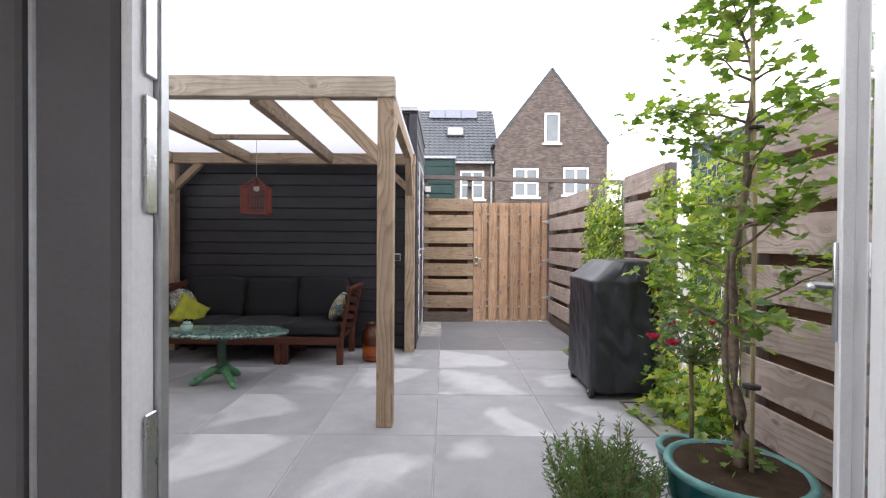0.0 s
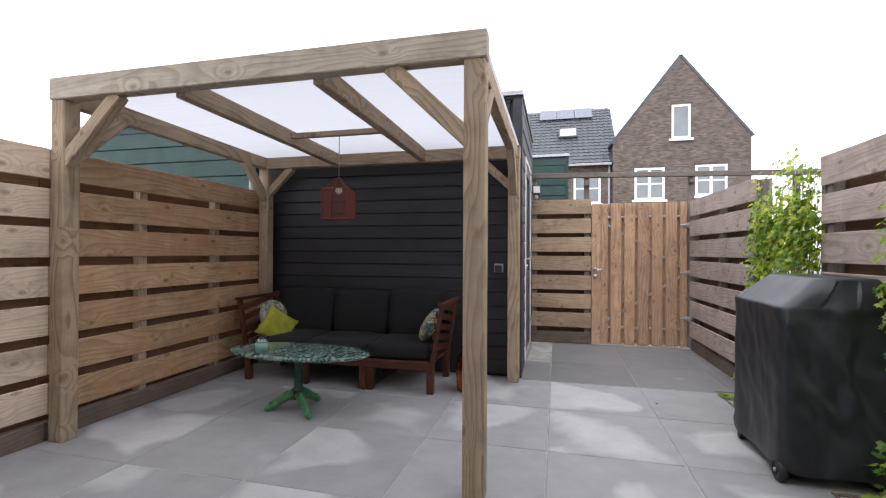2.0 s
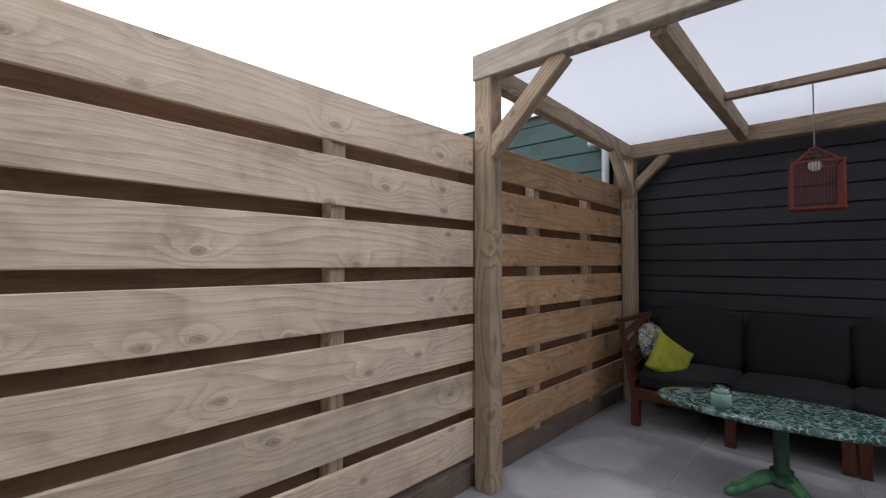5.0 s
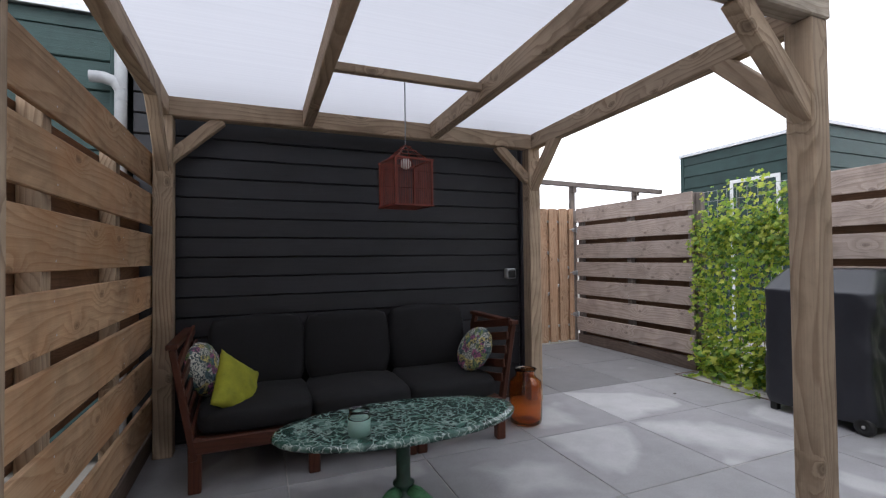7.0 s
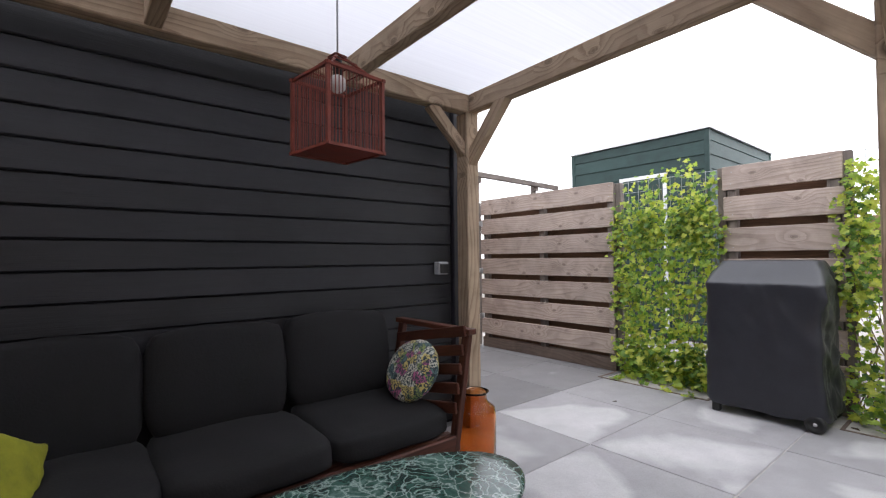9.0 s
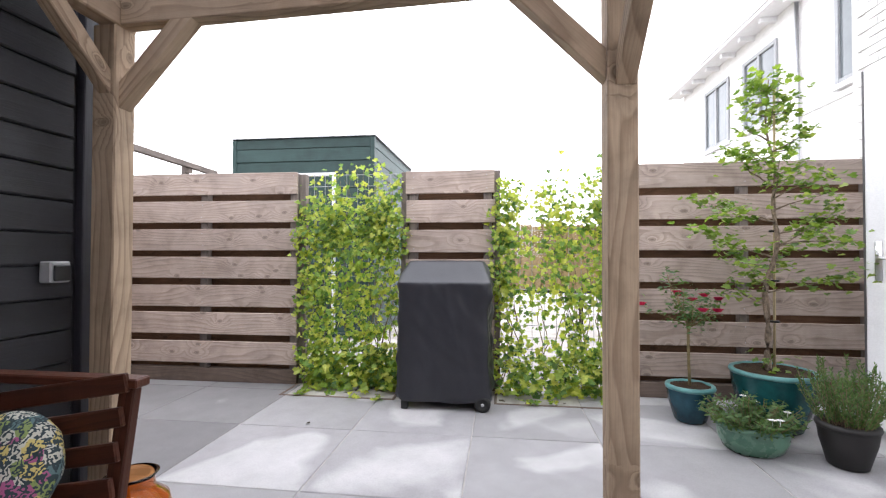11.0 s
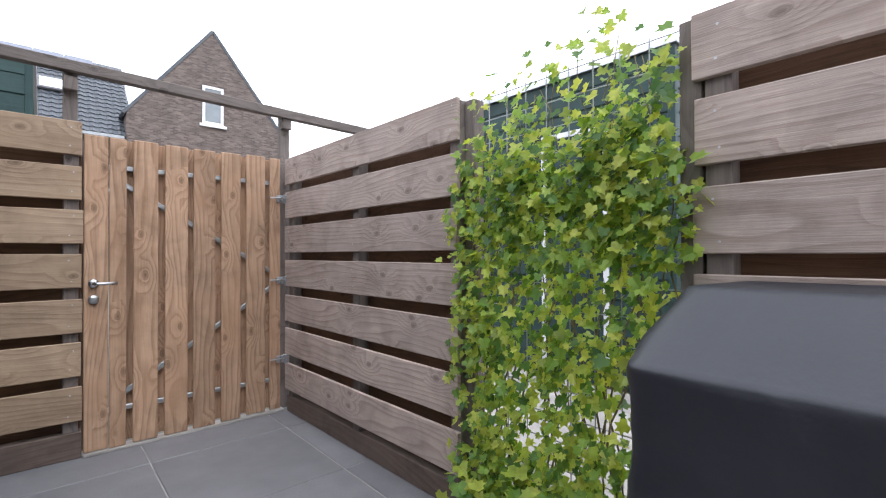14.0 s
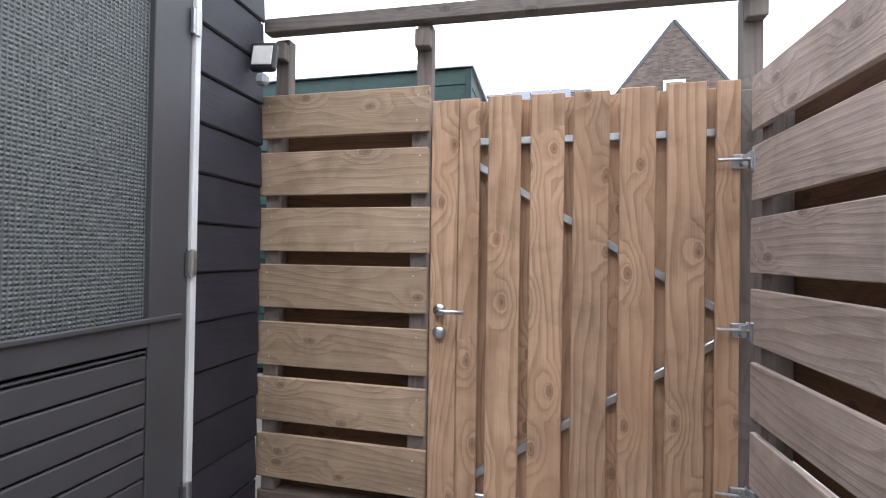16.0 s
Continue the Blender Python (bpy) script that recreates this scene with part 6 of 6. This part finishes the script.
def rose():
    e = empty("rose_tree", (POT2[0], POT2[1], 0.205))
    r = random.Random(9)
    bm = bmesh.new()
    tips = []
    tube_into(bm, [(0, 0, 0), (0.004, 0.006, 0.2), (0, 0.01, 0.40), (-0.004, 0.0, 0.47)], [0.011, 0.01, 0.010, 0.014], 8)
    for k in range(17):
        a = 6.28 * k / 17 + r.uniform(-0.3, 0.3)
        limb(bm, r, Vector((0, 0, 0.44)), Vector((math.cos(a) * 0.75, math.sin(a), r.uniform(0.3, 1.6))).normalized(), r.uniform(0.22, 0.44), 0.005, tips, 0.14)
    put("stem", to_mesh(bm, "stem", M_STEM, True), Matrix.Identity(4), e)
    bm = bmesh.new()
    for p, f in tips:
        for _ in range(8):
            q = p + Vector((r.gauss(0, 0.034), r.gauss(0, 0.032), r.gauss(0, 0.03)))
            leaf_into(bm, leaf_pose(q, (0, 0, 1), 0, r.uniform(0.022, 0.042), r), OVAL, 0.3)
    tagged(put("leaves", to_mesh(bm, "leaves", M_ROSELEAF), Matrix.Identity(4), e), kind="stuff")
    ends = [p for p, f in tips if f > 0.9][::2][:8]
    for p in ends:
        bm = bmesh.new()
        for ring, (n, rad, sz) in enumerate(((3, 0.005, 0.022), (5, 0.011, 0.026), (7, 0.016, 0.03))):
            for k in range(n):
                a = 6.28 * k / n + ring
                out = Vector((math.cos(a), math.sin(a), 0))
                m = Matrix((Vector((-out.y, out.x, 0)) * sz, (Vector((0, 0, 1)) + out * (0.2 + 0.35 * ring)).normalized() * sz, -out * sz)).transposed().to_4x4()
                m.translation = p + out * rad
                leaf_into(bm, m, [(0, 0), (0.4, 0.2), (0.5, 0.7), (0.2, 1.0), (-0.2, 1.0), (-0.5, 0.7), (-0.4, 0.2)], 0.3)
        put("bloom", to_mesh(bm, "bloom", M_ROSE), Matrix.Identity(4), e)
    tagged(e, "standard rose with crimson blooms on a thin stem", "rose")


def rosemary():
    e = empty("rosemary", (POT4[0], POT4[1], 0.19))
    r = random.Random(14)
    bm, lv = bmesh.new(), bmesh.new()
    for k in range(85):
        a, q = r.uniform(0, 6.28), math.sqrt(r.random())
        p = Vector((0.09 * q * math.cos(a), 0.09 * q * math.sin(a), 0.0))
        d = Vector((math.cos(a) * q * 0.9, math.sin(a) * q * 0.9, 1)).normalized()
        ln = r.uniform(0.24, 0.44) * (1 - 0.25 * q)
        n = int(ln / 0.016)
        pts = []
        for i in range(n):
            pts.append(p.copy())
            d = (d + Vector((r.uniform(-0.09, 0.09), r.uniform(-0.09, 0.09), 0.06))).normalized()
            p += d * ln / n
            if i > 2:
                for _ in range(3):
                    t = (d * 0.7 + Vector((r.uniform(-1, 1), r.uniform(-1, 1), r.uniform(-0.3, 0.6)))).normalized()
                    s = t.orthogonal().normalized() * 0.0022
                    ll = r.uniform(0.018, 0.032)
                    vs = [lv.verts.new(c) for c in (p - s, p + s, p + t * ll * 0.6 + s * 1.1, p + t * ll, p + t * ll * 0.6 - s * 1.1)]
                    lv.faces.new(vs)
        tube_into(bm, pts, 0.0018, 4, False)
    put("stems", to_mesh(bm, "stems", M_STEM), Matrix.Identity(4), e)
    tagged(put("needles", to_mesh(lv, "needles", M_HERB), Matrix.Identity(4), e), kind="stuff")
    tagged(e, "bushy grey-green rosemary with upright sprigs", "herb")


def flowers():
    e = empty("flowering_plant", (POT3[0], POT3[1], 0.12))
    r = random.Random(16)
    bm, lv = bmesh.new(), bmesh.new()
    ends = []
    for k in range(120):
        a, q = r.uniform(0, 6.28), math.sqrt(r.random())
        p = Vector((0.13 * q * math.cos(a), 0.15 * q * math.sin(a), 0))
        d = Vector((math.cos(a) * q * 1.1, math.sin(a) * q * 1.1, 0.9)).normalized()
        ln = r.uniform(0.09, 0.2)
        pts = [p + d * ln * i / 5 + Vector((r.uniform(-0.004, 0.004), r.uniform(-0.004, 0.004), 0)) for i in range(6)]
        tube_into(bm, pts, 0.0018, 4, False)
        for c in pts[1:]:
            for _ in range(4):
                leaf_into(lv, leaf_pose(c, (0, 0, 1), 0.6, r.uniform(0.025, 0.045), r), [(0, 0), (0.13, 0.3), (0.16, 0.7), (0, 1), (-0.16, 0.7), (-0.13, 0.3)], 0.2)
        ends.append(pts[-1])
    put("stems", to_mesh(bm, "stems", M_STEM), Matrix.Identity(4), e)
    tagged(put("leaves", to_mesh(lv, "leaves", M_HERB), Matrix.Identity(4), e), kind="stuff")
    for k in (3, 17, 40, 66, 90):
        bm = bmesh.new()
        c = ends[k] + Vector((0, 0, 0.03))
        tube_into(bm, [ends[k], c], 0.0015, 5)
        for i in range(10):
            a = 6.28 * i / 10
            out = Vector((math.cos(a), math.sin(a), 0.15))
            m = Matrix((Vector((-out.y, out.x, 0)) * 0.02, out * 0.022, Vector((0, 0, 0.02)))).transposed().to_4x4()
            m.translation = c
            leaf_into(bm, m, [(0, 0.1), (0.22, 0.6), (0.1, 1), (-0.1, 1), (-0.22, 0.6)], 0.1)
        put("flower", to_mesh(bm, "flower", M_PETAL), Matrix.Identity(4), e)
    tagged(e, "low green plant with a few small white daisies", "flowers")


potted_tree()
rose()
rosemary()
flowers()


def fallen_leaf(x, y, a, s):
    bm = bmesh.new()
    leaf_into(bm, Matrix.Diagonal((s, s, s, 1)), MAPLE, 0.35)
    ob = put("fallen_leaf", to_mesh(bm, "fallen_leaf", M_SOIL), pose(x, y, 0.008, 0, 0, a))
    tagged(ob, "dry brown leaf lying on the grey tiles", "leaf", group="fallen leaves")


for x, y, a, s in ((-1.93, 3.05, 40, 0.06), (-1.89, 3.08, 200, 0.045), (0.9, 5.4, 10, 0.03), (1.2, 3.4, 75, 0.035)):
    fallen_leaf(x, y, a, s)

# ---- patio tiles, joints recessed ----
def tiles():
    bm = bmesh.new()
    box_into(bm, (-TILE / 2 + 0.003, -TILE / 2 + 0.003, -0.045), (TILE / 2 - 0.003, TILE / 2 - 0.003, 0.0), 0.004)
    me = to_mesh(bm, "tile", M_TILE)
    dark_me = me.copy()
    dark_me.materials[0] = M_TILEDARK
    inv = floor.matrix_basis.inverted()
    r = random.Random(8)
    cut = {}
    for i in range(-5, 4):
        for j in range(-4, 7):
            x0, y0 = 0.063 + TILE * (i - 0) , 3.53 + TILE * j
            x1, y1 = x0 + TILE, y0 + TILE
            a0, a1, b0, b1 = max(x0, -3.1), min(x1, 1.83), max(y0, WALL_Y + 0.005), min(y1, GATE_Y + 0.06)
            if a1 - a0 < 0.03 or b1 - b0 < 0.03:
                continue
            if a0 < SHED_X - 0.1 and b0 > SHED_Y:
                continue
            parts = [(a0, a1)]
            if a1 > 1.5:
                parts = [(a0, 1.5)] if (b0 + b1) / 2 > 3.2 and (b0 + b1) / 2 < 5.9 and a0 < 1.47 else ([] if 3.2 < (b0 + b1) / 2 < 5.9 else [(a0, a1)])
            for a, b in parts:
                q = (round(b - a, 3), round(b1 - b0, 3))
                if q == (TILE, TILE):
                    mm = dark_me if b0 > 5.8 else me
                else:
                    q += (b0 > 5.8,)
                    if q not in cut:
                        cut[q] = box_mesh("tile", (q[0] - 0.006, q[1] - 0.006, 0.045), M_TILEDARK if q[2] else M_TILE, 0.004)
                    mm = cut[q]
                dz = -0.0225 if mm not in (me, dark_me) else 0
                ob = put("tile", mm, inv @ pose((a + b) / 2, (b0 + b1) / 2, dz + r.uniform(-0.0012, 0.0012)), floor)


tiles()
